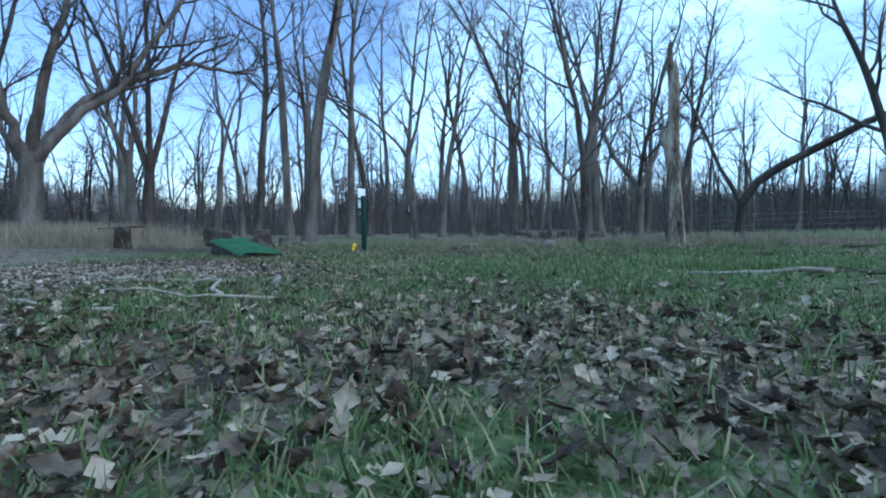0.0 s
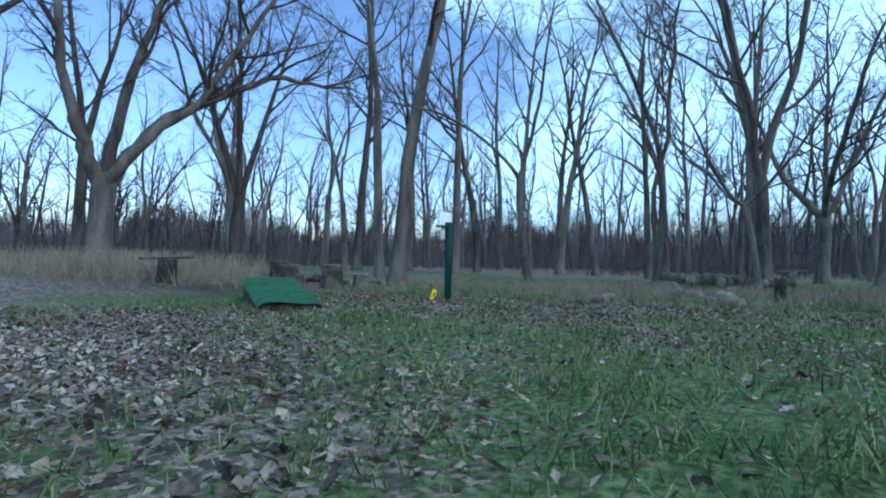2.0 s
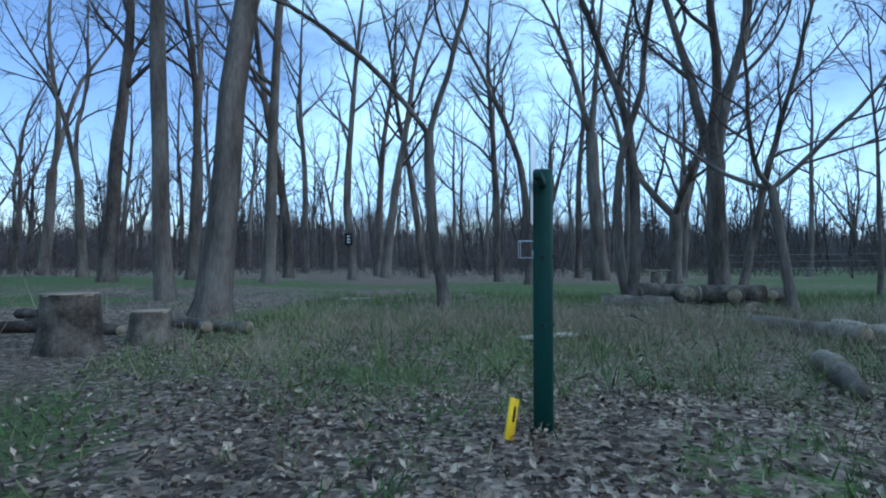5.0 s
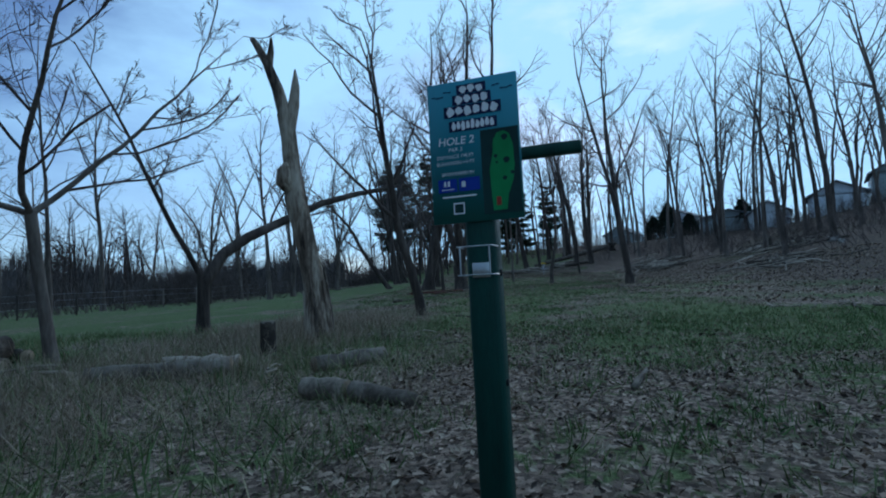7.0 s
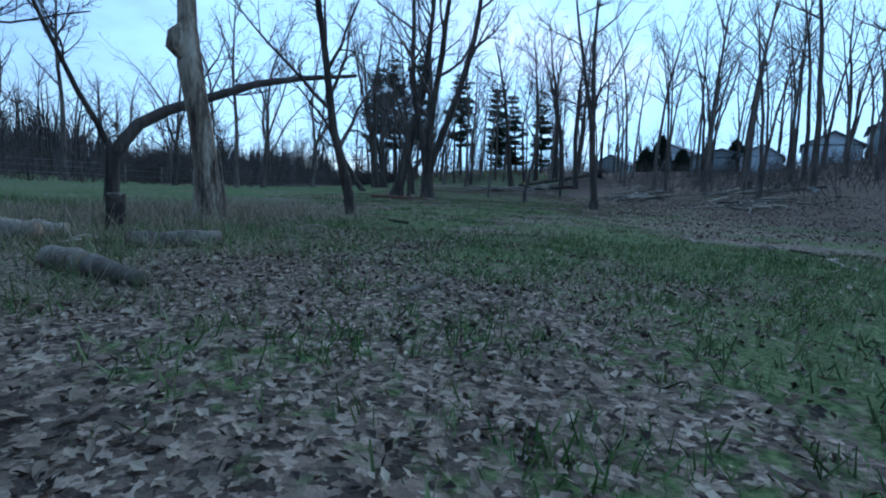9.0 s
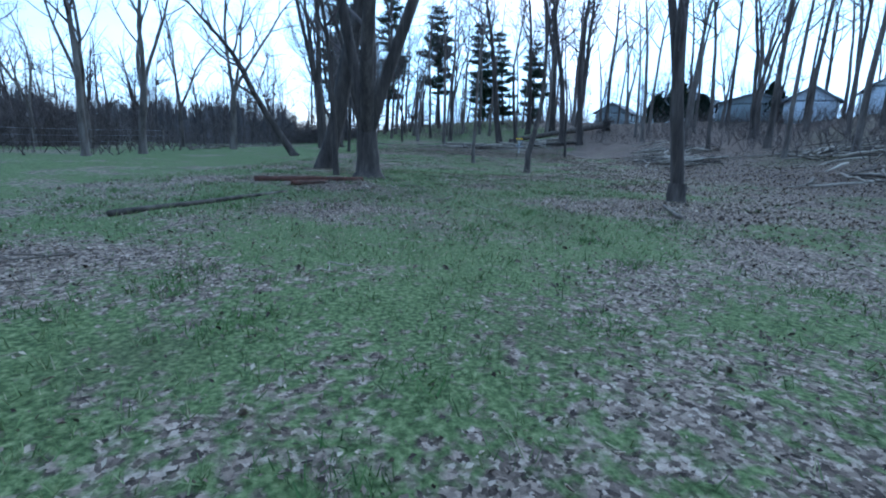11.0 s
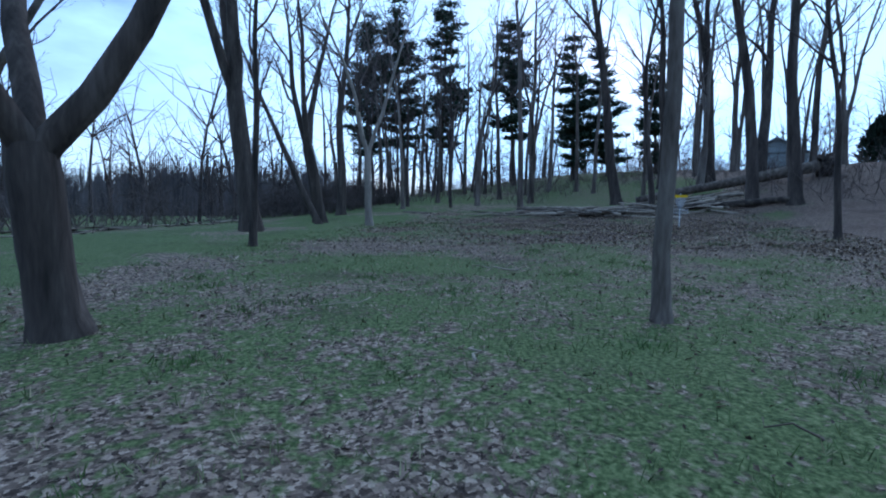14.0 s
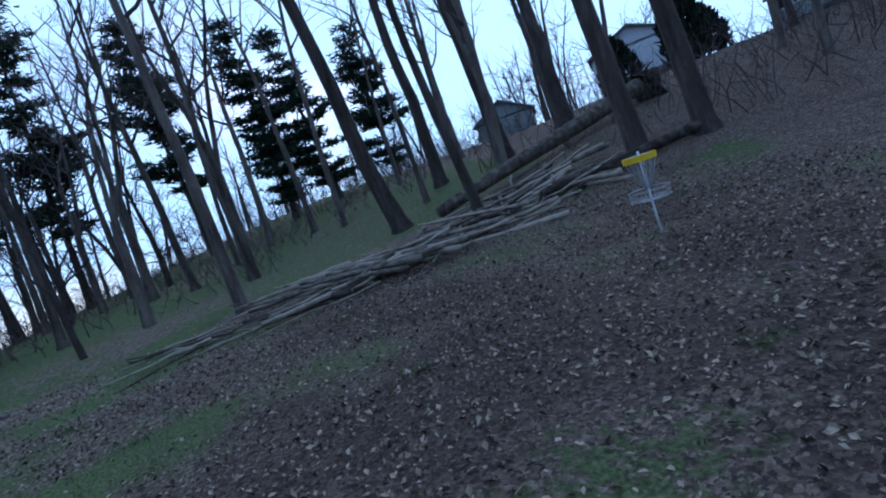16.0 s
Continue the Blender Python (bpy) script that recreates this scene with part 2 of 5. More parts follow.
# ---- mesh tools ----
class Build:
    """Gathers vertices and four-sided faces, then makes one mesh of them."""

    def __init__(self):
        self.v, self.f, self.n, self.straight = [], [], 0, []

    def add(self, verts, quads):
        self.v.append(np.asarray(verts, float))
        self.f.append(np.asarray(quads, int) + self.n)
        self.n += len(verts)

    def tube(self, pts, rad, sides=6, bumpy=0.0, rng=None):
        pts, rad = np.asarray(pts, float), np.asarray(rad, float)
        tan = np.gradient(pts, axis=0)
        tan /= np.linalg.norm(tan, axis=1)[:, None] + 1e-9
        ref = np.array([0.31, 0.95, 0.05]) if abs(tan[:, 2]).mean() > 0.5 else np.array([0.05, 0.1, 0.99])
        a = np.cross(tan, ref)
        a /= np.linalg.norm(a, axis=1)[:, None] + 1e-9
        b = np.cross(tan, a)
        ang = np.arange(sides) * 2 * math.pi / sides
        r = rad[:, None] * np.ones(sides)
        if bumpy:
            r = r * (1 + bumpy * (rng.random((len(pts), sides)) - 0.5) * 2)
        ring = pts[:, None] + r[..., None] * (np.cos(ang)[None, :, None] * a[:, None] + np.sin(ang)[None, :, None] * b[:, None])
        n = len(pts)
        i = np.arange(n - 1)[:, None] * sides
        j = np.arange(sides)[None]
        k = (j + 1) % sides
        self.add(ring.reshape(-1, 3), np.stack([i + j, i + k, i + sides + k, i + sides + j], -1).reshape(-1, 4))

    def twigs(self):
        """All the straight end twigs at once, as three-sided spikes."""
        if not self.straight:
            return
        t = np.array(self.straight)
        p, d, r = t[:, :3], t[:, 3:6], t[:, 6:7]
        u = d / (np.linalg.norm(d, axis=1)[:, None] + 1e-9)
        a = np.cross(u, [0.3, 0.5, 0.81])
        a /= np.linalg.norm(a, axis=1)[:, None] + 1e-9
        b = np.cross(u, a)
        rows = []
        for base, s in ((p, 1.0), (p + d, 0.45)):
            for k in range(3):
                rows.append(base + r * s * (a * math.cos(k * 2.094) + b * math.sin(k * 2.094)))
        v = np.stack(rows, 1)
        q = np.array([[0, 1, 4, 3], [1, 2, 5, 4], [2, 0, 3, 5]])
        self.straight = []
        self.add(v.reshape(-1, 3), (q[None] + (np.arange(len(t)) * 6)[:, None, None]).reshape(-1, 4))

    def log(self, a, b, r0, r1, rng, sides=10, wob=0.03, bumpy=0.08, rings=7, sag=0.0):
        """A closed log, branch or stub between two points."""
        a, b = np.array(a, float), np.array(b, float)
        s = np.linspace(0, 1, rings)[:, None]
        pts = a + (b - a) * s + np.r_[[[0, 0, 0]], rng.normal(0, wob, (rings - 2, 3)), [[0, 0, 0]]]
        pts[:, 2] -= sag * np.sin(s[:, 0] * math.pi)
        rad = r0 + (r1 - r0) * s[:, 0]
        step = (b - a) / np.linalg.norm(b - a) * 0.002
        pts = np.vstack([pts[:1] - step, pts, pts[-1:] + step])
        rad = np.r_[r0 * 0.02, rad, r1 * 0.02]
        self.tube(pts, rad, sides, bumpy, rng)

    def box(self, m, size):
        """A box of that size at the pose m, with chamfered edges."""
        bm = bmesh.new()
        bmesh.ops.create_cube(bm, size=1.0, matrix=Matrix.Diagonal((*size, 1)))
        bmesh.ops.bevel(bm, geom=bm.edges[:], offset=min(size) * 0.12, segments=1, affect="EDGES")
        bm.transform(m)
        bm.verts.index_update()
        vs = [v.co[:] for v in bm.verts]
        fs = []
        for f in bm.faces:
            ix = [v.index for v in f.verts]
            fs.append(ix if len(ix) == 4 else [ix[0], ix[1], ix[2], ix[2]])
        bm.free()
        self.add(vs, fs)

    def mesh(self, name, material, smooth=True):
        self.twigs()
        v, f = np.concatenate(self.v), np.concatenate(self.f)
        tri = f[:, 2] == f[:, 3]
        me = bpy.data.meshes.new(name)
        me.vertices.add(len(v))
        me.vertices.foreach_set("co", v.astype(np.float32).ravel())
        loops = np.concatenate([f[~tri].ravel(), f[tri][:, :3].ravel()])
        nq, nt = int((~tri).sum()), int(tri.sum())
        me.loops.add(len(loops))
        me.loops.foreach_set("vertex_index", loops.astype(np.int32))
        me.polygons.add(nq + nt)
        me.polygons.foreach_set("loop_start", np.r_[np.arange(nq) * 4, nq * 4 + np.arange(nt) * 3].astype(np.int32))
        me.update(calc_edges=True)
        me.validate()
        me.polygons.foreach_set("use_smooth", np.full(len(me.polygons), smooth))
        me.materials.append(material)
        return me


def part(name, build, material, parent=None, label="", smooth=True):
    ob = new(name, build.mesh(name, material, smooth) if isinstance(build, Build) else build)
    if not isinstance(build, Build) and not build.materials:
        build.materials.append(material)
    if parent is not None:
        ob.parent = parent
    if label:
        ob["label"] = label
    return ob


def thing(name, m, label, category, group=""):
    e = new(name)
    e.empty_display_size = 0.2
    e.matrix_world = m
    return tagged(e, label, category, group)


def sstep(a, b, x):
    """Eases from 0 at a to 1 at b."""
    t = min(1.0, max(0.0, (x - a) / (b - a)))
    return t * t * (3 - 2 * t)


def gz(x, y):
    """Height of the lawn: level at the tee, rising gently along the fairway, with a wooded bank on its south side."""
    z = 0.45 * sstep(0, 26, x) + 0.75 * sstep(24, 52, x) + 0.085 * max(0.0, x - 54) * (1 - sstep(30, 60, y)) * (1 - sstep(80, 110, x))
    z += 2.9 * sstep(80, 110, x) * (1 - sstep(30, 60, y))
    toe = 3.0 * sstep(0, 20, x) + 0.42 * max(0.0, x - 46) - 9 * (1 - sstep(-5, 14, x))
    d = toe - y
    bank = 0.21 * (math.sqrt(d * d + 6) + d) / 2 * (1 - 0.9 * sstep(40, 90, d)) + 8.2 * 0.9 * sstep(40, 90, d)
    top = 5.0 - 2.7 * sstep(58, 80, x)
    bank += (top * math.tanh(bank / top) - bank) * sstep(44, 58, x)
    z += bank * sstep(-14, 12, x)
    z *= 1 - 0.6 * sstep(22, 45, y)
    return z + 0.22 * (1 - sstep(-17, -9, x))


def cover(x, y):
    """What lies on the lawn at a place: fallen leaves and bare earth, each from 0 to 1; earth also darkens the bank."""
    n = noise.noise((x * 0.35, y * 0.35, 3.1)) + 0.5 * noise.noise((x * 1.1, y * 1.1, 7.7))
    centre = 14.2 + (-0.6 if x < 10 else 0) + 2.2 * sstep(30, 44, x)
    strip = math.exp(-((y - centre) / 3.6) ** 2) * sstep(-4, 6, x)
    leaf = 0.60 - 0.22 * strip + 0.68 * n
    leaf += 0.30 * (1 - sstep(-7.5, -4.6, x)) * (1 - sstep(8, 12, y))
    leaf += 0.24 * math.exp(-(((x + 2.6) / 3.4) ** 2 + ((y - 4.6) / 2.2) ** 2))
    leaf -= 0.5 * math.exp(-(((x + 1.0) / 4.2) ** 2 + ((y - 9.5) / 4.0) ** 2))
    leaf += 0.30 * sstep(6, 2, y) * sstep(5, 15, x) if x > 5 else 0
    leaf -= 0.4 * sstep(19, 24, y) * sstep(-9, -3, x)
    earth = math.exp(-(((x - 50.5) / 9) ** 2 + ((y - 11.5) / 6) ** 2)) * (1.0 + 0.9 * n) + max(0.0, 0.9 * noise.noise((x * 0.8, y * 0.8, 12.0)) - 0.22)
    earth += 0.8 * math.exp(-(((x + 11.6) / 3.4) ** 2 + ((y - 15.2) / 2.0) ** 2)) + 0.6 * math.exp(-(((x - 17) / 3) ** 2 + ((y - 16) / 2.0) ** 2))
    # soil colour mixed in on the bank side, to darken its pale litter
    earth += 0.55 * sstep(7, 2, y) if x > 5 else 0
    leaf += 0.35 * math.exp(-(((x - 52) / 9) ** 2 + ((y - 12) / 5.5) ** 2))
    return min(1, max(0, leaf)), min(1, max(0, earth))


# ---- ground ----
def build_ground():
    def lines(lo, hi, step, far):
        dense = np.arange(lo, hi + step / 2, step)
        out = np.cumsum(0.5 * 1.16 ** np.arange(34))
        out = out[out < far]
        return np.r_[lo - out[::-1], dense, hi + out]

    xs, ys = lines(-15, 62, 0.22, 900), lines(1, 28, 0.22, 900)
    rng = np.random.default_rng(4)
    v = np.empty((len(ys), len(xs), 3))
    col = np.zeros((len(ys), len(xs), 4))
    for j, y in enumerate(ys):
        for i, x in enumerate(xs):
            near = -16 < x < 63 and 0 < y < 29
            z = gz(x, y)
            if near:
                z += 0.05 * noise.noise((x * 0.6, y * 0.6, 0)) + 0.025 * noise.noise((x * 2.3, y * 2.3, 5))
                lf, earth_shade = cover(x, y)
            else:
                lf = min(1, max(0, 0.45 + 0.5 * noise.noise((x * 0.15, y * 0.15, 3.1)) + (0.35 if y < 4 else -0.12) + 0.45 * sstep(31, 40, y) * (1 - sstep(2, 12, x))))
                # the wooded bank's shade, painted in as extra soil colour over brown ground
                earth_shade = 0.55 * sstep(5, 1, y) if x > 4 else 0.0
            v[j, i] = x, y, z
            col[j, i] = lf, earth_shade, 0, 1
    b = Build()
    w = len(xs)
    i = np.arange(w - 1)[None] + (np.arange(len(ys) - 1) * w)[:, None]
    b.add(v.reshape(-1, 3), np.stack([i, i + 1, i + w + 1, i + w], -1).reshape(-1, 4))
    mat = bpy.data.materials.new("lawn_with_leaf_litter")
    mat.use_nodes = True
    nt = mat.node_tree
    L = nt.links.new
    bsdf = nt.nodes["Principled BSDF"]
    bsdf.inputs["Roughness"].default_value = 0.95
    bsdf.inputs["Specular IOR Level"].default_value = 0.1
    at = nt.nodes.new("ShaderNodeVertexColor")
    at.layer_name = "cover"
    sep = nt.nodes.new("ShaderNodeSeparateColor")
    L(at.outputs["Color"], sep.inputs[0])
    co = nt.nodes.new("ShaderNodeTexCoord")

    def nz(scale, detail=6.0):
        n = nt.nodes.new("ShaderNodeTexNoise")
        n.inputs["Scale"].default_value, n.inputs["Detail"].default_value = scale, detail
        L(co.outputs["Object"], n.inputs["Vector"])
        return n.outputs["Fac"]

    def ramp(src, stops):
        r = nt.nodes.new("ShaderNodeValToRGB")
        els = r.color_ramp.elements
        while len(els) < len(stops):
            els.new(0.5)
        for el, (p, c) in zip(els, stops):
            el.position, el.color = p, (*c, 1)
        L(src, r.inputs["Fac"])
        return r.outputs["Color"]

    def mixed(fac, a, c):
        m = nt.nodes.new("ShaderNodeMix")
        m.data_type = "RGBA"
        L(fac, m.inputs["Factor"]), L(a, m.inputs["A"]), L(c, m.inputs["B"])
        return m.outputs["Result"]

    vor = nt.nodes.new("ShaderNodeTexVoronoi")
    vor.inputs["Scale"].default_value = 30.0
    warp = nt.nodes.new("ShaderNodeTexNoise")
    warp.inputs["Scale"].default_value, warp.inputs["Detail"].default_value = 26.0, 5.0
    L(co.outputs["Object"], warp.inputs["Vector"])
    push = nt.nodes.new("ShaderNodeVectorMath")
    push.operation = "MULTIPLY_ADD"
    push.inputs[1].default_value = (0.07, 0.07, 0.07)
    L(warp.outputs["Color"], push.inputs[0])
    L(co.outputs["Object"], push.inputs[2])
    L(push.outputs[0], vor.inputs["Vector"])
    sv = nt.nodes.new("ShaderNodeSeparateColor")
    L(vor.outputs["Color"], sv.inputs[0])
    grass = ramp(nz(24.0), [(0.3, (0.028, 0.042, 0.016)), (0.5, (0.085, 0.118, 0.045)), (0.72, (0.19, 0.215, 0.10))])
    litter = ramp(sv.outputs[0], [(0.0, (0.03, 0.022, 0.018)), (0.45, (0.135, 0.099, 0.078)), (0.8, (0.27, 0.20, 0.155)), (1.0, (0.40, 0.31, 0.245))])
    # colours bare earth, and also the shade painted on the bank
    soil = ramp(nz(9.0), [(0.3, (0.022, 0.014, 0.013)), (0.7, (0.068, 0.046, 0.040))])
    patch = nt.nodes.new("ShaderNodeMath")
    patch.operation = "MULTIPLY_ADD"
    patch.inputs[1].default_value = 1.6
    L(nz(8.0, 10.0), patch.inputs[0])
    base = nt.nodes.new("ShaderNodeMath")
    base.operation = "SUBTRACT"
    base.inputs[1].default_value = 0.82
    L(sep.outputs[0], base.inputs[0])
    L(base.outputs[0], patch.inputs[2])
    cl = ramp(patch.outputs[0], [(0.35, (0, 0, 0)), (0.6, (1, 1, 1))])
    bare = nt.nodes.new("ShaderNodeMath")
    bare.operation = "MULTIPLY"
    L(sep.outputs[1], bare.inputs[0])
    bare.inputs[1].default_value = 0.75
    L(mixed(bare.outputs[0], mixed(cl, grass, litter), soil), bsdf.inputs["Base Color"])
    bp = nt.nodes.new("ShaderNodeBump")
    bp.inputs["Strength"].default_value, bp.inputs["Distance"].default_value = 0.8, 0.04
    L(nz(30.0, 8.0), bp.inputs["Height"])
    L(bp.outputs[0], bsdf.inputs["Normal"])
    me = b.mesh("ground", mat)
    layer = me.color_attributes.new("cover", "FLOAT_COLOR", "POINT")
    layer.data.foreach_set("color", col.astype(np.float32).ravel())
    ob = new("ground", me)
    return tagged(ob, "rough lawn with fallen oak leaves and bare earth", "ground", kind="structure")


build_ground()


# ---- trees ----
def unit(v):
    return v / (math.sqrt(v @ v) + 1e-9)


def run(p, d, length, n, wob, up, rng):
    """A wandering line of n steps from p that slowly turns upward."""
    pts = [np.array(p, float)]
    d = unit(np.array(d, float))
    for k in rng.normal(0, wob, (n, 3)):
        d = d + k
        d[2] += up
        d /= math.sqrt(d @ d)
        pts.append(pts[-1] + d * (length / n))
    return np.array(pts)


def shoots(b, pts, r0, length, level, rng, count, angle, lo=0.25, fine=1.0, up=0.05):
    """Branches along a line, and theirs in turn."""
    n = len(pts) - 1
    for k in range(count):
        s = lo + (1 - lo) * (k + rng.random()) / count
        f = min(s * n, n - 1e-3)
        i = int(f)
        p = pts[i] + (pts[i + 1] - pts[i]) * (f - i)
        t = unit(pts[i + 1] - pts[i])
        side = unit(np.cross(t, rng.normal(0, 1, 3)))
        a = angle * rng.uniform(0.7, 1.3)
        d = t * math.cos(a) + side * math.sin(a)
        if level < 2:
            d[2] = abs(d[2]) * 0.8 + 0.1
        ln = length * rng.uniform(0.6, 1.25) * (1.15 - 0.6 * s)
        r = max(r0 * (1 - 0.75 * s) * 0.55, 0.004)
        if level == 0:
            q = run(p, d, ln, 6, 0.14, up * 2, rng)
            b.tube(q, np.linspace(r, 0.012, 7), 5)
            shoots(b, q, r, ln * 0.42, 1, rng, max(3, int(7 * fine)), 0.75, 0.2, fine, up)
        elif level == 1:
            q = run(p, d, ln, 4, 0.18, up, rng)
            b.tube(q, np.linspace(r, 0.006, 5), 4)
            shoots(b, q, r, ln * 0.5, 2, rng, max(2, int(5 * fine)), 0.7, 0.15, fine, up)
        else:
            q = run(p, d, ln, 2, 0.2, 0.02, rng)
            b.tube(q, [r, r * 0.7, 0.004], 3)
            for s2 in rng.random(4 if fine > 0.8 else 2):
                e = q[0] + (q[2] - q[0]) * (0.2 + 0.8 * s2)
                b.straight.append((*e, *(unit(unit(q[2] - q[0]) + rng.normal(0, 0.55, 3)) * ln * rng.uniform(0.3, 0.7)), max(r * 0.5, 0.004)))


def bare_tree(m, label, height, diam, seed, lean=(0, 0), stems=1, low=0.35, reach=0.3, count=11, fine=1.0, bark=None, flare=1.5, fork=0.0, group="bare trees", bend=0.0, stem_angle=0.25):
    """A leafless tree: flared trunk (or several stems from a fork), rising limbs and fine twigs."""
    rng = np.random.default_rng(seed)
    tree = thing("bare_tree", m, label, "tree", group)
    trunk, crown = Build(), Build()
    r = diam / 2
    d = np.array([lean[0], lean[1], 1.0])
    if stems == 1:
        pts = run((0, 0, -0.1), d, height, 14, 0.045 + bend * 0.1, 0.01, rng)
        s = np.linspace(0, 1, 15)
        rad = r * ((1 - s) ** 0.8 * 0.97 + 0.03)
        rad[0] *= flare
        rad[1] *= 1.02
        pts = np.insert(pts, 1, pts[0] + (pts[1] - pts[0]) * 0.28, axis=0)
        rad = np.insert(rad, 1, r * 1.08)
        trunk.tube(pts, rad, 10, 0.07, rng)
        shoots(crown, pts[1:], r, height * reach, 0, rng, count, 0.72, low, fine)
    else:
        h0 = height * fork
        pts = run((0, 0, -0.1), d, h0 + 0.1, 6, 0.03, 0.0, rng)
        rad = r * np.array([flare, 1.1, 1.02, 1.0, 0.98, 0.97, 0.9])
        trunk.tube(pts, rad, 12, 0.07, rng)
        az = rng.random() * 6.28
        for k in range(stems):
            a = az + k * 6.283 / stems + rng.normal(0, 0.25)
            out = math.tan(stem_angle * rng.uniform(0.6, 1.4))
            dd = unit(d) + np.array([math.cos(a), math.sin(a), 0]) * out
            q = run(pts[-1] - unit(d) * r * 0.6, dd, (height - h0) * rng.uniform(0.8, 1.05), 11, 0.06 + bend * 0.1, 0.03, rng)
            rr = r * rng.uniform(0.55, 0.72)
            trunk.tube(q, rr * ((1 - np.linspace(0, 1, 12)) ** 0.8 * 0.97 + 0.03), 8, 0.06, rng)
            shoots(crown, q, rr, height * reach, 0, rng, max(4, int(count * 0.7)), 0.75, low * 0.6, fine)
    part("trunk", trunk, bark or BARK, tree)
    part("crown", crown, TWIG, tree, "bare branches and fine twigs")
    return tree


def stand(x, y, turn=0.0, scale=1.0):
    return Matrix.Translation((x, y, gz(x, y))) @ Matrix.Rotation(turn, 4, "Z") @ Matrix.Scale(scale, 4)


PLAIN = "tall leafless grey-barked tree standing in grass"

# near the tee: trees known by their own shapes
bare_tree(stand(-19.6, 13.2), "leaning leafless tree in straw grass", 16, 0.5, 12, (0.12, 0.05), low=0.3)
bare_tree(stand(-22.5, 18.5), PLAIN, 13, 0.36, 13, (0.03, 0.0), 2, fork=0.35)
bare_tree(stand(-18.3, 21.6), "dark leafless tree with a low fork", 14, 0.42, 14, (0.03, 0.03), 3, fork=0.2, bark=BARK_DARK)
bare_tree(stand(-10.8, 20.6), "thick leafless tree leaning to one side", 17, 0.5, 15, (0.15, 0.09), low=0.42, reach=0.24)
bare_tree(stand(-12.6, 22.6), PLAIN, 14, 0.3, 16, (-0.07, -0.04), 2, fork=0.45)
bare_tree(stand(-14.4, 36.0), PLAIN, 16, 0.45, 17, (-0.05, -0.02), fine=0.75)
bare_tree(stand(-11.6, 36.5), "leafless tree with a small dark box on its trunk", 16, 0.42, 18, (-0.04, -0.01), fine=0.75)
bare_tree(stand(-11.5, 44.0), PLAIN, 17, 0.5, 19, (0.03, 0.01), fine=0.75)
bare_tree(stand(-8.6, 42.0), PLAIN, 17, 0.46, 20, (-0.13, -0.02), fine=0.75)
bare_tree(stand(-5.0, 36.0), "leafless leaning tree at the wood's edge", 15, 0.38, 21, (-0.09, -0.01), fine=0.75)
bare_tree(stand(0.1, 38.0), PLAIN, 18, 0.62, 22, (-0.02, 0.0), 2, fork=0.4)
bare_tree(stand(1.9, 34.0), "leafless tree with long level limbs", 13, 0.5, 23, (0.05, -0.01), 3, low=0.1, fork=0.22, stem_angle=0.6, bend=0.6)
bare_tree(stand(3.0, 31.0), PLAIN, 12, 0.3, 24, (0.06, -0.01), bend=0.5)
bare_tree(stand(-7.2, 21.9), "slender crooked leafless tree in grass", 10, 0.19, 25, (-0.12, 0.0), 2, fork=0.32, bend=0.9, stem_angle=0.45)
bare_tree(stand(-3.6, 22.9), "slender leaning leafless tree beside a log pile", 10, 0.18, 26, (-0.12, 0.04), bend=0.9, low=0.45)
bare_tree(stand(-3.9, 22.05), "slender leafless tree beside a log pile", 12, 0.2, 27, (0.06, -0.02), bend=0.3)
bare_tree(stand(-1.2, 24.2), "leafless tree forking at head height", 13, 0.40, 28, (0.02, -0.01), 3, fork=0.24, stem_angle=0.3)
bare_tree(stand(-1.6, 21.05), "thin leafless tree with long level limbs", 7, 0.15, 29, (-0.10, 0.05), 3, low=0.1, fork=0.30, stem_angle=0.9, bend=0.8, reach=0.32)
bare_tree(stand(3.3, 25.5), "thin leafless sapling in grass", 8, 0.13, 30, (0.0, 0.0), fine=0.8)
bare_tree(stand(-4.1, 33.0), PLAIN, 14, 0.36, 31, (0.04, -0.01), bend=0.4)
bare_tree(stand(-10.6, 40.5), PLAIN, 17, 0.55, 32)
bare_tree(stand(-13.5, 30.8), PLAIN, 16, 0.45, 33, (0.03, 0.0))
bare_tree(stand(-16.5, 31.5), PLAIN, 15, 0.42, 34, (0.03, 0.01), 2, fork=0.3)
bare_tree(stand(-18.0, 29.0), PLAIN, 16, 0.5, 35, (0.05, 0.02))


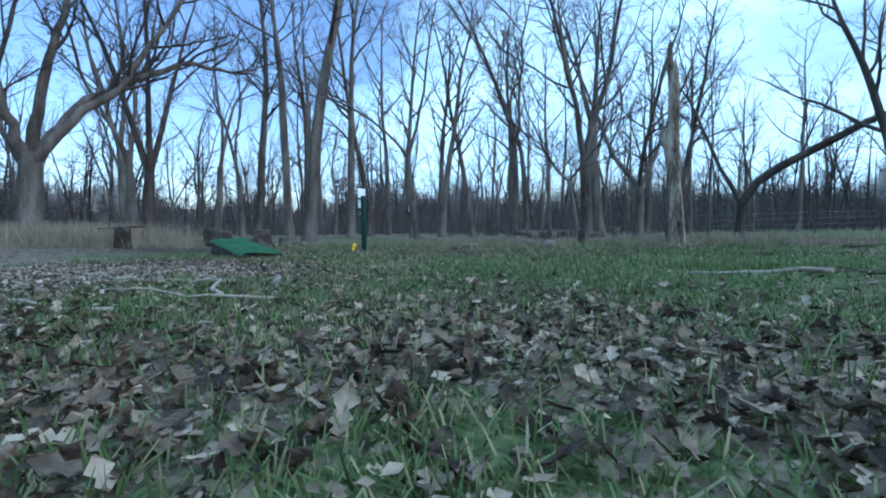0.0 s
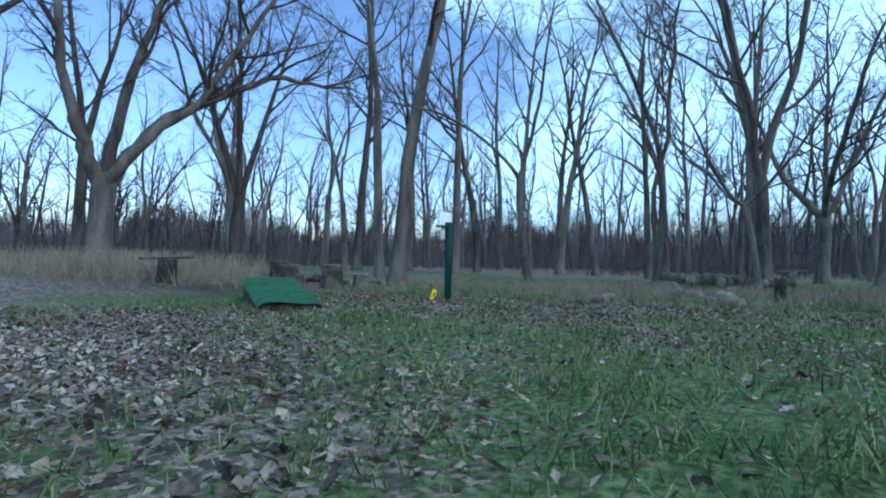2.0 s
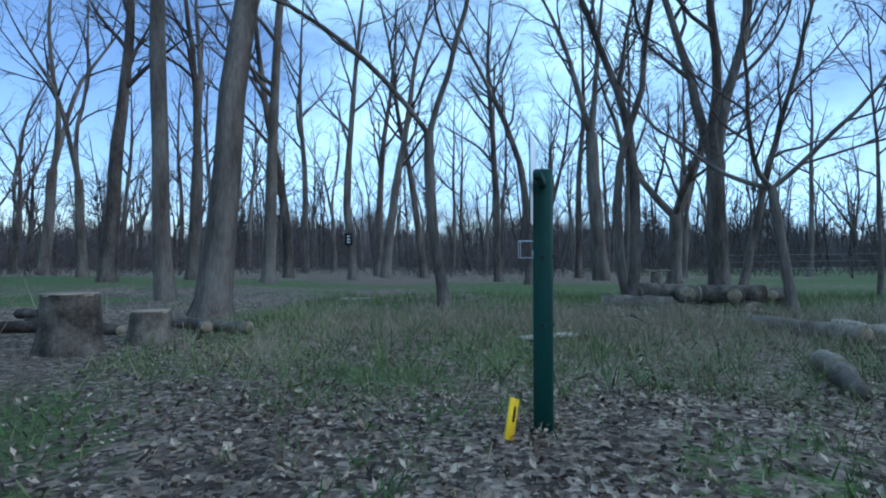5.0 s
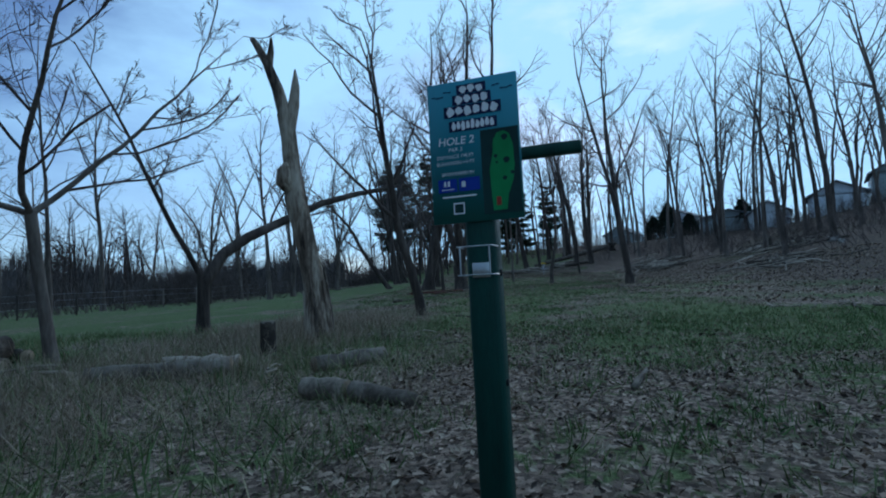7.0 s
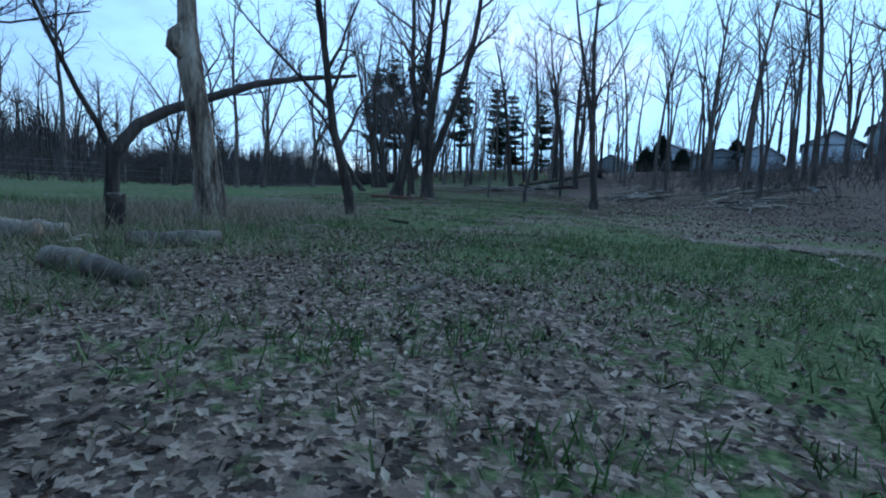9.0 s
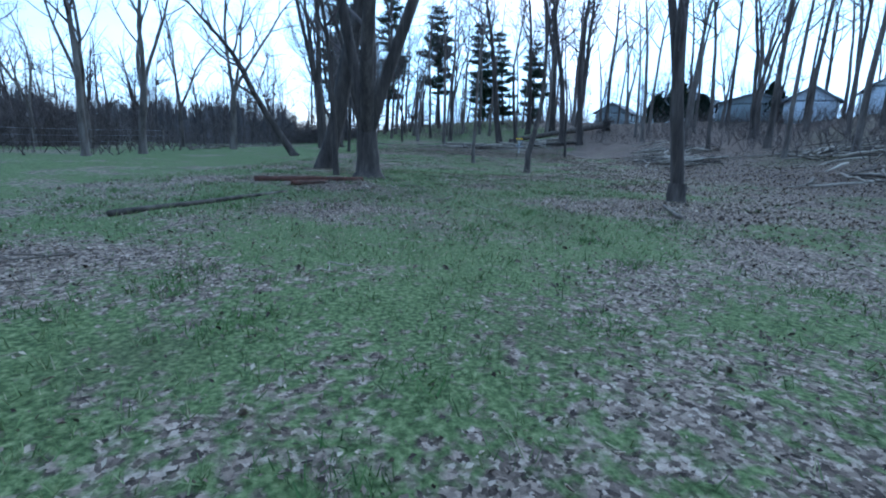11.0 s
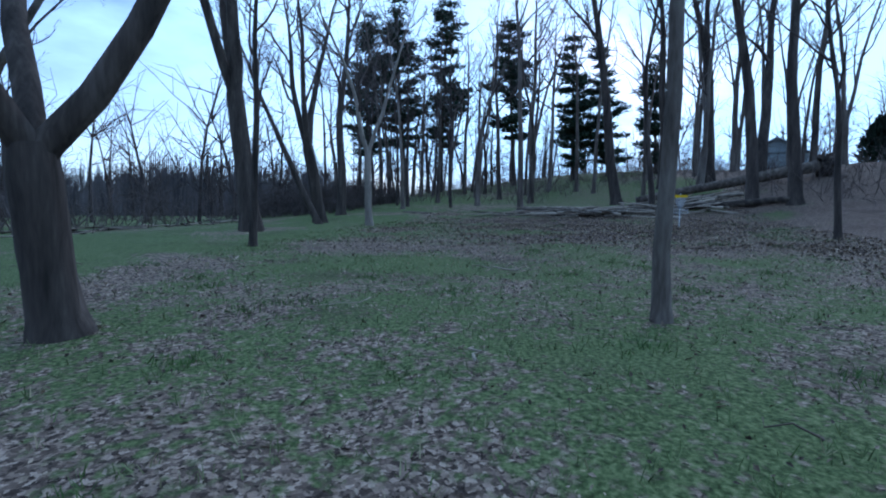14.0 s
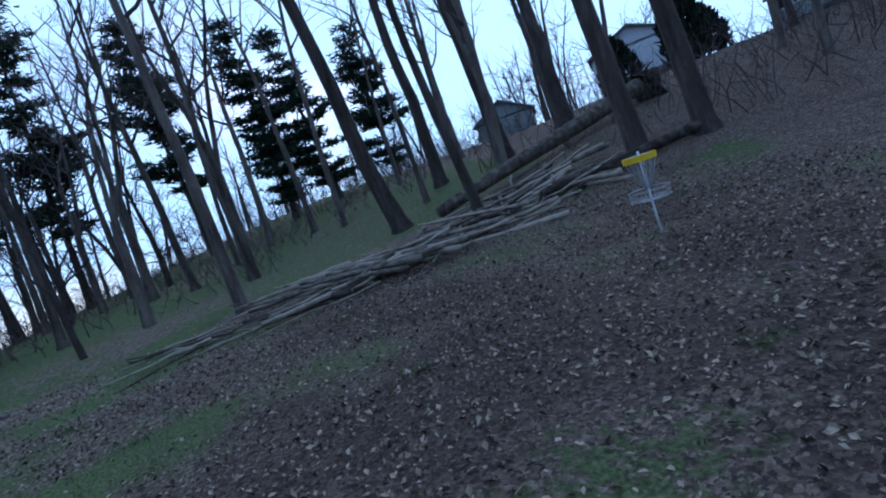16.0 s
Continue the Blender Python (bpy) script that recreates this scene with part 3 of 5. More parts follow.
def spreading_tree(x, y):
    """The old tree beside the bench: a stout fork, with one long level limb."""
    rng = np.random.default_rng(11)
    t = thing("bare_tree", stand(x, y), "large leafless tree with one long level limb in straw grass", "tree", "bare trees")
    side = np.array([0.56, 0.83])

    def limb(rows, r0, r1, name):
        c = np.array([(side[0] * q - side[1] * d, side[1] * q + side[0] * d, z) for q, d, z in rows])
        k = np.linspace(0, len(c) - 1, 3 * len(c))
        pts = np.stack([np.interp(k, np.arange(len(c)), c[:, i]) for i in range(3)], -1)
        pts[1:-1] += rng.normal(0, 0.035, (len(pts) - 2, 3))
        b = Build()
        b.tube(pts, np.linspace(r0, r1, len(pts)), 9, 0.06, rng)
        part(name, b, BARK, t)
        return pts

    b = Build()
    b.tube([(0, 0, -0.1), (0, 0, 0.3), (0.02, 0.03, 1.2), (0.05, 0.08, 2.1), (0.06, 0.1, 2.75)], [0.52, 0.36, 0.31, 0.32, 0.30], 14, 0.06, rng)
    part("trunk", b, BARK, t)
    crown = Build()
    for rows, r0, r1, n in (
        (((0.1, 0, 2.3), (0.7, 0.2, 3.4), (1.5, 0.4, 4.5), (3.1, 0.6, 5.6), (4.8, 0.5, 6.5), (6.2, 0.3, 6.4), (7.4, 0.2, 6.5)), 0.21, 0.03, 10),
        (((0.1, 0.1, 2.5), (0.35, 0.3, 4.2), (0.8, 0.6, 6.2), (1.3, 0.8, 8.0), (2.4, 1.0, 10.2), (3.2, 1.2, 12.5)), 0.20, 0.03, 10),
        (((0.1, -0.1, 2.4), (1.2, -0.4, 4.0), (2.4, -0.6, 4.9), (3.4, -0.9, 6.6), (4.4, -1.2, 8.4), (5.4, -1.4, 10.5)), 0.17, 0.03, 10),
        (((0, 0, 2.5), (-0.4, -0.3, 3.6), (-0.9, -0.6, 5.2), (-1.0, -0.9, 7.4), (-1.6, -1.2, 10.0), (-1.5, -1.3, 12.0)), 0.18, 0.03, 9),
        (((0, 0, 2.3), (-0.5, 0.5, 3.4), (-0.8, 0.9, 4.4), (-0.9, 1.1, 5.4)), 0.12, 0.03, 5),
    ):
        shoots(crown, limb(rows, r0, r1, "limb"), r0, 3.4, 0, rng, n, 0.75, 0.3, 1.0)
    part("crown", crown, TWIG, t, "bare branches and fine twigs")


spreading_tree(-17.8, 16.3)
# along the fairway
bare_tree(stand(5.4, 16.95), "leafless tree leaning over the fairway edge", 7.5, 0.27, 36, (-0.02, 0.12), low=0.22, reach=0.42, bend=0.6, bark=BARK_DARK)
bare_tree(stand(17.6, 8.5), "twin-stemmed dark leafless tree on the bank's foot", 15, 0.46, 37, (0.02, 0.07), 2, fork=0.03, stem_angle=0.1, bark=BARK_DARK)
bare_tree(stand(21.3, 16.75), "huge buttressed old tree with dark furrowed bark", 19, 0.72, 38, (0.0, 0.02), 4, fork=0.075, stem_angle=0.26, bark=BARK_DARK, flare=1.75, low=0.4)
bare_tree(stand(21.2, 17.75), "slim leafless tree beside the huge old one", 10, 0.19, 39, (-0.03, 0.04), low=0.3, bark=BARK_DARK)
bare_tree(stand(25.0, 19.1), "thick dark tree behind the huge old one", 17, 0.6, 40, (0.02, -0.16), 2, fork=0.3, bark=BARK_DARK, flare=1.7)
bare_tree(stand(34.3, 23.3), "dark tree leaning far over beside the field", 11, 0.42, 58, (0.0, 0.55), low=0.3, bark=BARK_DARK, bend=0.3)
bare_tree(stand(32.9, 19.2), "forked leafless tree with a swollen leaning base", 11, 0.46, 41, (-0.07, 0.10), 3, fork=0.17, stem_angle=0.5, bark=BARK_DARK, bend=0.5)
bare_tree(stand(28.6, 10.9), "crooked thin leafless tree in leaf litter", 12, 0.26, 42, (0.02, 0.10), bend=0.5)
bare_tree(stand(34.8, 13.25), "straight thin leafless tree in the fairway", 12, 0.20, 43, (0.0, 0.02), low=0.4)
bare_tree(stand(45.4, 24.6), "tall dark leafless tree forking above head height", 17, 0.62, 44, (-0.07, 0.10), 3, fork=0.28, bark=BARK_DARK)
bare_tree(stand(40.4, 21.6), "slim leafless tree in grass", 9, 0.2, 45, (0.0, -0.01), bark=BARK_DARK)
bare_tree(stand(49.2, 21.6), "pale-barked leaning tree forking low", 10, 0.28, 46, (-0.05, 0.02), 2, fork=0.3, bark=BARK_PALE, stem_angle=0.35, bend=0.4)
bare_tree(stand(52.5, 25.2), "dark forked leafless tree", 13, 0.55, 47, (-0.06, 0.12), 3, fork=0.28, bark=BARK_DARK)
bare_tree(stand(50.4, 24.3), "leafless tree leaning far over", 11, 0.3, 48, (-0.2, 0.38), low=0.5, bark=BARK_DARK)
# round the basket
bare_tree(stand(64.2, 10.05), "tall straight tree at the bank's top", 20, 0.7, 49, (0.03, 0.12), low=0.45, bark=BARK_DARK)
bare_tree(stand(60.0, 8.7), "straight thin tree beside the brush pile", 16, 0.36, 50, (0.02, 0.06), low=0.45, bark=BARK_DARK)
bare_tree(stand(57.6, 4.4), "tall straight tree behind the basket", 20, 0.62, 51, (0.03, 0.07), low=0.45, bark=BARK_DARK)
bare_tree(stand(56.5, 2.9), "thick tree on the bank above the basket", 20, 0.62, 52, (0.04, 0.06), low=0.45, bark=BARK_DARK)
bare_tree(stand(66.0, 4.1), "tall dark forked tree on the bank", 20, 0.62, 53, (0.03, 0.08), 2, low=0.3, fork=0.4, bark=BARK_DARK, stem_angle=0.2)
bare_tree(stand(68.0, 6.6), "tall dark tree on the bank", 19, 0.62, 54, (0.0, 0.03), low=0.4, bark=BARK_DARK)
bare_tree(stand(64.6, 1.6), "tall dark tree near a fallen trunk", 19, 0.7, 55, (0.05, 0.10), low=0.4, bark=BARK_DARK)
bare_tree(stand(58.1, 26.4), "dark leafless tree above the field", 16, 0.55, 56, (0.04, -0.05), low=0.35, bark=BARK_DARK)
bare_tree(stand(46.0, 6.1), "thin leafless tree in leaf litter", 11, 0.2, 57, (0.0, 0.03), bark=BARK_DARK)

# three shapes of woodland tree, then copies of them
KINDS = [
    bare_tree(stand(-7, 60), "tall leafless woodland tree", 17, 0.42, 71, (0.02, 0.02), fine=0.75, group="woodland trees"),
    bare_tree(stand(8, 56), "leafless woodland tree with two stems", 15, 0.40, 72, (0.0, 0.0), 2, fork=0.3, fine=0.75, group="woodland trees"),
    bare_tree(stand(-24, 52), "crooked leafless woodland tree", 13, 0.34, 73, (0.06, -0.03), 3, fork=0.25, fine=0.7, bend=0.5, group="woodland trees"),
    bare_tree(stand(34, -10), "slender leafless tree on a leafy bank", 17, 0.34, 74, (0.0, 0.04), fine=0.75, low=0.45, group="woodland trees"),
    bare_tree(stand(46, -8), "twin-stemmed leafless tree on a leafy bank", 16, 0.40, 75, (0.0, 0.05), 2, fork=0.15, fine=0.75, stem_angle=0.18, group="woodland trees"),
]


def woodland():
    rng = random.Random(8)
    spots = []

    def strew(n, x0, x1, y0, y1, gap, kinds, ok=lambda x, y: True):
        made = tries = 0
        while made < n and tries < n * 30:
            tries += 1
            x, y = rng.uniform(x0, x1), rng.uniform(y0, y1)
            if not ok(x, y) or any((x - a) ** 2 + (y - b) ** 2 < gap * gap for a, b in spots):
                continue
            spots.append((x, y))
            made += 1
            copy_thing(KINDS[rng.choice(kinds)], stand(x, y, rng.uniform(0, 6.28), rng.uniform(0.75, 1.15)))

    strew(50, -45, 14, 40, 75, 2.6, (0, 1, 2, 0))
    strew(14, -50, -22, 14, 42, 3.0, (0, 1, 2))
    strew(16, 14, 50, 52, 85, 3.0, (0, 1, 2))
    strew(46, 18, 62, -26, -1.5, 2.8, (3, 4, 3), lambda x, y: y < 3 * sstep(0, 20, x) + 0.42 * max(0, x - 46) - 4.5)
    strew(14, 64, 78, -8, 14, 2.6, (3, 4, 0))
    strew(20, 60, 84, 14, 32, 2.4, (0, 1, 3))
    strew(8, 26, 46, 27, 44, 4.0, (0, 2))
    strew(6, -45, -20, -10, 12, 4.0, (0, 1, 2))


woodland()


def far_wood():
    """The hazy mass of the far wood: thin stems and twigs."""
    rng = np.random.default_rng(9)
    b = Build()
    for k in range(640):
        a = rng.uniform(0.12, 3.6) if k < 550 else rng.uniform(-0.5, 0.12)
        d = rng.uniform(56, 118) if k < 550 else rng.uniform(95, 150)
        x, y = d * math.cos(a) + 5, d * math.sin(a) + 10
        h = rng.uniform(7, 13)
        p = run((x, y, gz(x, y) - 0.2), (rng.normal(0, 0.06), rng.normal(0, 0.06), 1), h, 5, 0.06, 0, rng)
        b.tube(p, np.linspace(rng.uniform(0.1, 0.22), 0.03, 6), 4)
        for _ in range(15):
            i = rng.integers(1, 5)
            dr = unit(np.array([rng.normal(), rng.normal(), rng.uniform(0.4, 1.6)]))
            q = run(p[i], dr, rng.uniform(1.5, 4), 3, 0.15, 0.05, rng)
            b.tube(q, [0.045, 0.035, 0.025, 0.015], 3)
            for j in (1, 2, 3):
                b.straight.append((*q[j], *(unit(dr + rng.normal(0, 0.6, 3)) * rng.uniform(0.8, 2)), 0.022))
    tagged(part("far_wood", b, TWIG), "distant leafless wood of many thin stems", "wood", kind="stuff")
    # undergrowth along the wood's edge
    b = Build()
    for _ in range(5600):
        a, d = rng.uniform(0.2, 3.5), rng.uniform(31, 74)
        x, y = d * math.cos(a) * 1.15, 12 + d * math.sin(a)
        if y < 30 and x > -24:
            continue
        dr = (rng.normal(0, 0.5), rng.normal(0, 0.5), 1)
        q = run((x, y, gz(x, y) - 0.05), dr, rng.uniform(0.8, 3.8), 3, 0.2, 0, rng)
        b.tube(q, [0.024, 0.019, 0.014, 0.006], 3)
        for j in (1, 2, 3):
            b.straight.append((*q[j], *(unit(rng.normal(0, 1, 3) + (0, 0, 0.7)) * rng.uniform(0.5, 1.5)), 0.011))
    for k in range(4400):
        if k < 1800:
            x, y = rng.uniform(66, 96), rng.uniform(-6, 40)
            if x < 70 and y < 14:
                continue
        else:
            x, y = rng.uniform(14, 66), rng.uniform(-24, 6)
            if y > 3 * sstep(0, 20, x) + 0.42 * max(0, x - 46) - 5:
                continue
        q = run((x, y, gz(x, y) - 0.05), (rng.normal(0, 0.5), rng.normal(0, 0.5), 1), rng.uniform(0.6, 2.4), 3, 0.2, 0, rng)
        b.tube(q, [0.022, 0.018, 0.012, 0.006], 3)
        for j in (1, 2, 3):
            b.straight.append((*q[j], *(unit(rng.normal(0, 1, 3) + (0, 0, 0.7)) * rng.uniform(0.4, 1.0)), 0.009))
    tagged(part("undergrowth", b, TWIG), "bare brambles and brush along the wood's edge", "brush", kind="stuff")


far_wood()


def treeline():
    """The far edge of the wood, closed and grey-brown, with a ragged top of thin tips."""
    rng = np.random.default_rng(15)
    mat = node_mat("far_leafless_canopy", [(0.28, (0.035, 0.031, 0.033)), (0.5, (0.095, 0.083, 0.083)), (0.75, (0.17, 0.15, 0.145))], 0.5, 1.0, 0.0, (1, 1, 0.12), fine=4.0)
    for radius, tall, a0, a1 in ((96, 8.0, 0.34, 3.75), (118, 12.5, 0.30, 3.75), (150, 15.0, 0.32, 3.75), (82, 3.6, 0.62, 3.7), (140, 3.5, -0.3, 0.32)):
        b = Build()
        n = int((a1 - a0) * radius / 0.24)
        ang = np.linspace(a0, a1, n)
        wide = np.convolve(rng.normal(0, 1, n + 60), np.ones(61) / 61, "valid")
        top = tall * (0.66 + 1.5 * wide) + rng.uniform(-0.05, 0.16, n) * tall * rng.random(n)
        for k in range(n - 1):
            x, y = 5 + radius * math.cos(ang[k]), 12 + radius * math.sin(ang[k])
            x2, y2 = 5 + radius * math.cos(ang[k + 1]), 12 + radius * math.sin(ang[k + 1])
            z = gz(x, y) - 0.4
            b.add([(x, y, z), (x2, y2, z), (x2 * 0.9 + x * 0.1, y2 * 0.9 + y * 0.1, z + max(1, top[k]) * 0.72), (x, y, z + max(1.0, top[k]))], [[0, 1, 2, 3]])
        tagged(part("backdrop", b, mat, smooth=False), "far grey-brown edge of the leafless wood", "wood", kind="structure")


treeline()


def pine(m, label, height, diam, seed, first=0.35, width=4.0, dense=1.0):
    """A pine: straight trunk, whorls of level boughs that carry tufts of needles."""
    rng = np.random.default_rng(seed)
    tree = thing("pine_tree", m, label, "tree", "pines")
    trunk, leaf = Build(), Build()
    pts = run((0, 0, -0.1), (0.02, 0.03, 1), height, 10, 0.015, 0.01, rng)
    trunk.tube(pts, diam / 2 * (1 - 0.93 * np.linspace(0, 1, 11)) * np.r_[1.35, np.ones(10)], 9, 0.05, rng)
    z = height * first
    while z < height * 0.985:
        s = z / height
        f = s * 10
        i = min(int(f), 9)
        c = pts[i] + (pts[i + 1] - pts[i]) * (f - i)
        reach = 1.35 * width * (1.04 - s) ** 0.75 * rng.uniform(0.6, 1.0) * min(1.0, 0.55 + (s - first) * 2)
        for k in range(rng.integers(3, 6)):
            if rng.random() < 0.18:
                continue
            a = rng.uniform(0, 6.28)
            ln = reach * rng.uniform(0.55, 1.1)
            q = run(c, (math.cos(a), math.sin(a), 0.25), ln, 4, 0.1, 0.05, rng)
            b = Build()
            b.tube(q, np.linspace(0.045, 0.012, 5), 4)
            part("bough", b, BARK_DARK, tree)
            for _ in range(int(ln * 34 * dense)):
                t = rng.uniform(0.25, 1.0) * 4
                j = min(int(t), 3)
                p = q[j] + (q[j + 1] - q[j]) * (t - j) + rng.normal(0, 0.17, 3) * (2.4, 2.4, 0.35)
                for _ in range(3):
                    d1 = unit(rng.normal(0, 1, 3) * (1, 1, 0.45) + (math.cos(a) * 0.5, math.sin(a) * 0.5, 0.2)) * rng.uniform(0.25, 0.55)
                    d2 = unit(np.cross(d1, rng.normal(0, 1, 3))) * 0.055
                    leaf.add([p - d2, p + d2, p + d1 + d2 * 0.4, p + d1 - d2 * 0.4], [[0, 1, 2, 3]])
        z += rng.uniform(0.55, 1.05)
    part("trunk", trunk, BARK_DARK, tree)
    part("needles", leaf, NEEDLES, tree, "dark green needle tufts", smooth=False)
    return tree


pine(stand(86.5, 18.0), "tall lone white pine with tiered boughs", 18, 0.5, 1, 0.28, 4.6, 1.2)
pine(stand(80.5, 28.6), "tall white pine with tiered boughs", 20, 0.55, 2, 0.25, 4.2)
pine(stand(83.0, 25.4), "tall white pine with thin tiered boughs", 21, 0.5, 3, 0.22, 3.8)
pine(stand(77.5, 31.5), "white pine with drooping boughs", 18, 0.5, 4, 0.25, 3.8)
pine(stand(82.5, 12.0), "dense dark pine on the ridge", 14, 0.45, 5, 0.10, 2.9, 1.3)
pine(stand(83.0, 8.6), "dense dark pine on the ridge", 13, 0.42, 6, 0.10, 2.8, 1.3)
pine(stand(81.0, 4.6), "dense dark pine on the ridge", 11, 0.4, 7, 0.10, 2.6, 1.3)


def arborvitae(x, y, height, width, seed):
    rng = np.random.default_rng(seed)
    bush = thing("arborvitae", stand(x, y), "dark conical evergreen on the ridge", "shrub", "arborvitae")
    stem, leaf = Build(), Build()
    stem.tube([(0, 0, -0.1), (0, 0, height * 0.5), (0, 0, height * 0.95)], [0.1, 0.07, 0.02], 6)
    for _ in range(1500):
        s = rng.random() ** 0.8
        r = width * min(1, (1 - s) * 1.7) ** 0.7 * rng.uniform(0.55, 1.06) * 0.5
        a = rng.uniform(0, 6.28)
        p = np.array([r * math.cos(a), r * math.sin(a), 0.1 + s * height])
        d1 = unit(np.array([math.cos(a) * 0.4, math.sin(a) * 0.4, 1]) + rng.normal(0, 0.3, 3)) * rng.uniform(0.25, 0.5)
        d2 = unit(np.cross(d1, rng.normal(0, 1, 3))) * 0.11
        leaf.add([p - d2, p + d2, p + d1 + d2 * 0.3, p + d1 - d2 * 0.3], [[0, 1, 2, 3]])
    part("stem", stem, BARK_DARK, bush)
    part("foliage", leaf, HEDGE, bush, smooth=False)


arborvitae(68.8, -10.5, 4.6, 2.6, 1)
arborvitae(70.5, -14.0, 3.0, 2.4, 2)
arborvitae(74.0, -10.0, 3.4, 2.6, 3)
arborvitae(61.0, -17.0, 3.4, 2.4, 4)


def thicket(x, y, w, h, seed, label):
    """A dome of vine-tangled brush."""
    rng = np.random.default_rng(seed)
    b = Build()
    for _ in range(300):
        a, r = rng.uniform(0, 6.28), w * math.sqrt(rng.random()) * 0.5
        px, py = x + r * math.cos(a), y + r * math.sin(a)
        q = run((px, py, gz(px, py) - 0.05), (rng.normal(0, 0.35), rng.normal(0, 0.35), 1), h * rng.uniform(0.6, 1.0) * math.sqrt(max(0.1, 1 - (2 * r / w) ** 2 * 0.8)), 5, 0.18, -0.03, rng)
        b.tube(q, np.linspace(0.035, 0.008, 6), 3)
        for _ in range(9):
            b.straight.append((*q[rng.integers(1, 6)], *(unit(rng.normal(0, 1, 3)) * rng.uniform(0.5, 1.4)), 0.013))
    tagged(part("thicket", b, TWIG), label, "shrub")


thicket(48.0, 47.0, 8, 5.5, 1, "domed vine-tangled thicket beside the field")
thicket(41.0, 45.0, 7, 5.0, 2, "domed vine-tangled thicket beside the field")
thicket(62.0, 30.5, 8, 2.4, 3, "low tangled brush above the field")
thicket(68.0, 29.0, 7, 2.2, 4, "low tangled brush above the field")


# ---- the dead snag and the arching tree ----
def snag(x, y):
    rng = np.random.default_rng(3)
    t = thing("dead_snag", stand(x, y, 0.0, 1.0), "broken dead tree trunk with peeling bark and hollow base", "tree")
    b = Build()
    pts = np.array([(0, 0, -0.1), (-0.01, 0.01, 0.25), (0.02, 0.06, 0.9), (0.0, 0.18, 1.7), (-0.02, 0.33, 2.5), (0.02, 0.40, 3.1), (0.04, 0.44, 3.6), (0.03, 0.50, 4.05)])
    b.tube(pts, [0.32, 0.22, 0.175, 0.165, 0.175, 0.15, 0.14, 0.13], 14, 0.13, rng)
    part("trunk", b, DEADWOOD, t)
    for k, (q, r) in enumerate((
        ([(0.03, 0.44, 3.8), (0.02, 0.62, 4.5), (0.0, 0.80, 5.0), (0.02, 0.98, 5.35), (0.03, 1.08, 5.5)], [0.13, 0.10, 0.085, 0.07, 0.04]),
        ([(0.0, 0.76, 4.9), (0.01, 0.72, 5.2), (0.0, 0.70, 5.45)], [0.075, 0.055, 0.02]),
        ([(0.03, 0.42, 3.75), (0.05, 0.34, 4.2), (0.05, 0.30, 4.55), (0.04, 0.29, 4.85)], [0.11, 0.10, 0.075, 0.015]),
    )):
        b = Build()
        b.tube(q, r, 9, 0.1, rng)
        part("broken_limb", b, DEADWOOD, t)
    b = Build()
    b.tube([(-0.12, 0.40, 2.62), (-0.20, 0.46, 2.75), (-0.18, 0.47, 2.95), (-0.1, 0.45, 3.1)], [0.10, 0.14, 0.12, 0.04], 9, 0.15, rng)
    part("burl", b, DEADWOOD, t)
    for k in range(9):
        a = rng.uniform(0, 6.28)
        b = Build()
        c, s = math.cos(a), math.sin(a)
        b.tube([(0.24 * c, 0.24 * s, -0.1), (0.215 * c, 0.02 + 0.215 * s, 0.5), (0.2 * c, 0.08 + 0.2 * s, rng.uniform(0.8, 1.5))], [0.06, 0.045, 0.01], 5, 0.2, rng)
        part("splintered_root_flare", b, DEADWOOD if k % 2 else LOGBARK, t)


snag(0.75, 18.15)


def arching_tree(x, y):
    rng = np.random.default_rng(31)
    t = thing("arching_tree", stand(x, y), "short dark tree with one long arching limb", "tree")
    b = Build()
    b.tube([(0, 0, -0.1), (0, 0, 0.2), (0.02, 0, 0.7), (0.05, 0, 1.25)], [0.21, 0.15, 0.13, 0.14], 10, 0.08, rng)
    part("trunk", b, BARK_DARK, t)
    arch = np.array([(0.766 * q, -0.643 * q, z) for q, z in ((0.05, 1.15), (0.5, 1.8), (1.1, 2.2), (2.0, 2.62), (3.2, 3.18), (4.5, 3.58), (6.3, 4.0))])
    b = Build()
    b.tube(arch, [0.14, 0.13, 0.12, 0.11, 0.095, 0.08, 0.05], 9, 0.06, rng)
    part("arching_limb", b, BARK_DARK, t)
    b = Build()
    stem = run((0.03, 0, 1.15), (-0.3, 0.25, 0.8), 5.5, 8, 0.12, 0.1, rng)
    b.tube(stem, np.linspace(0.075, 0.012, 9), 6)
    part("upright_limb", b, BARK_DARK, t)
    b = Build()
    shoots(b, arch, 0.09, 1.8, 0, rng, 9, 0.9, 0.4, 1.0)
    shoots(b, stem, 0.06, 1.3, 0, rng, 8, 0.8, 0.3, 1.0)
    part("crown", b, TWIG, t)


arching_tree(3.3, 21.7)


# ---- things at the tee ----
TURN = Matrix.Rotation(math.atan2(0.24, -0.97), 4, "Z")  # the way in which the sign looks


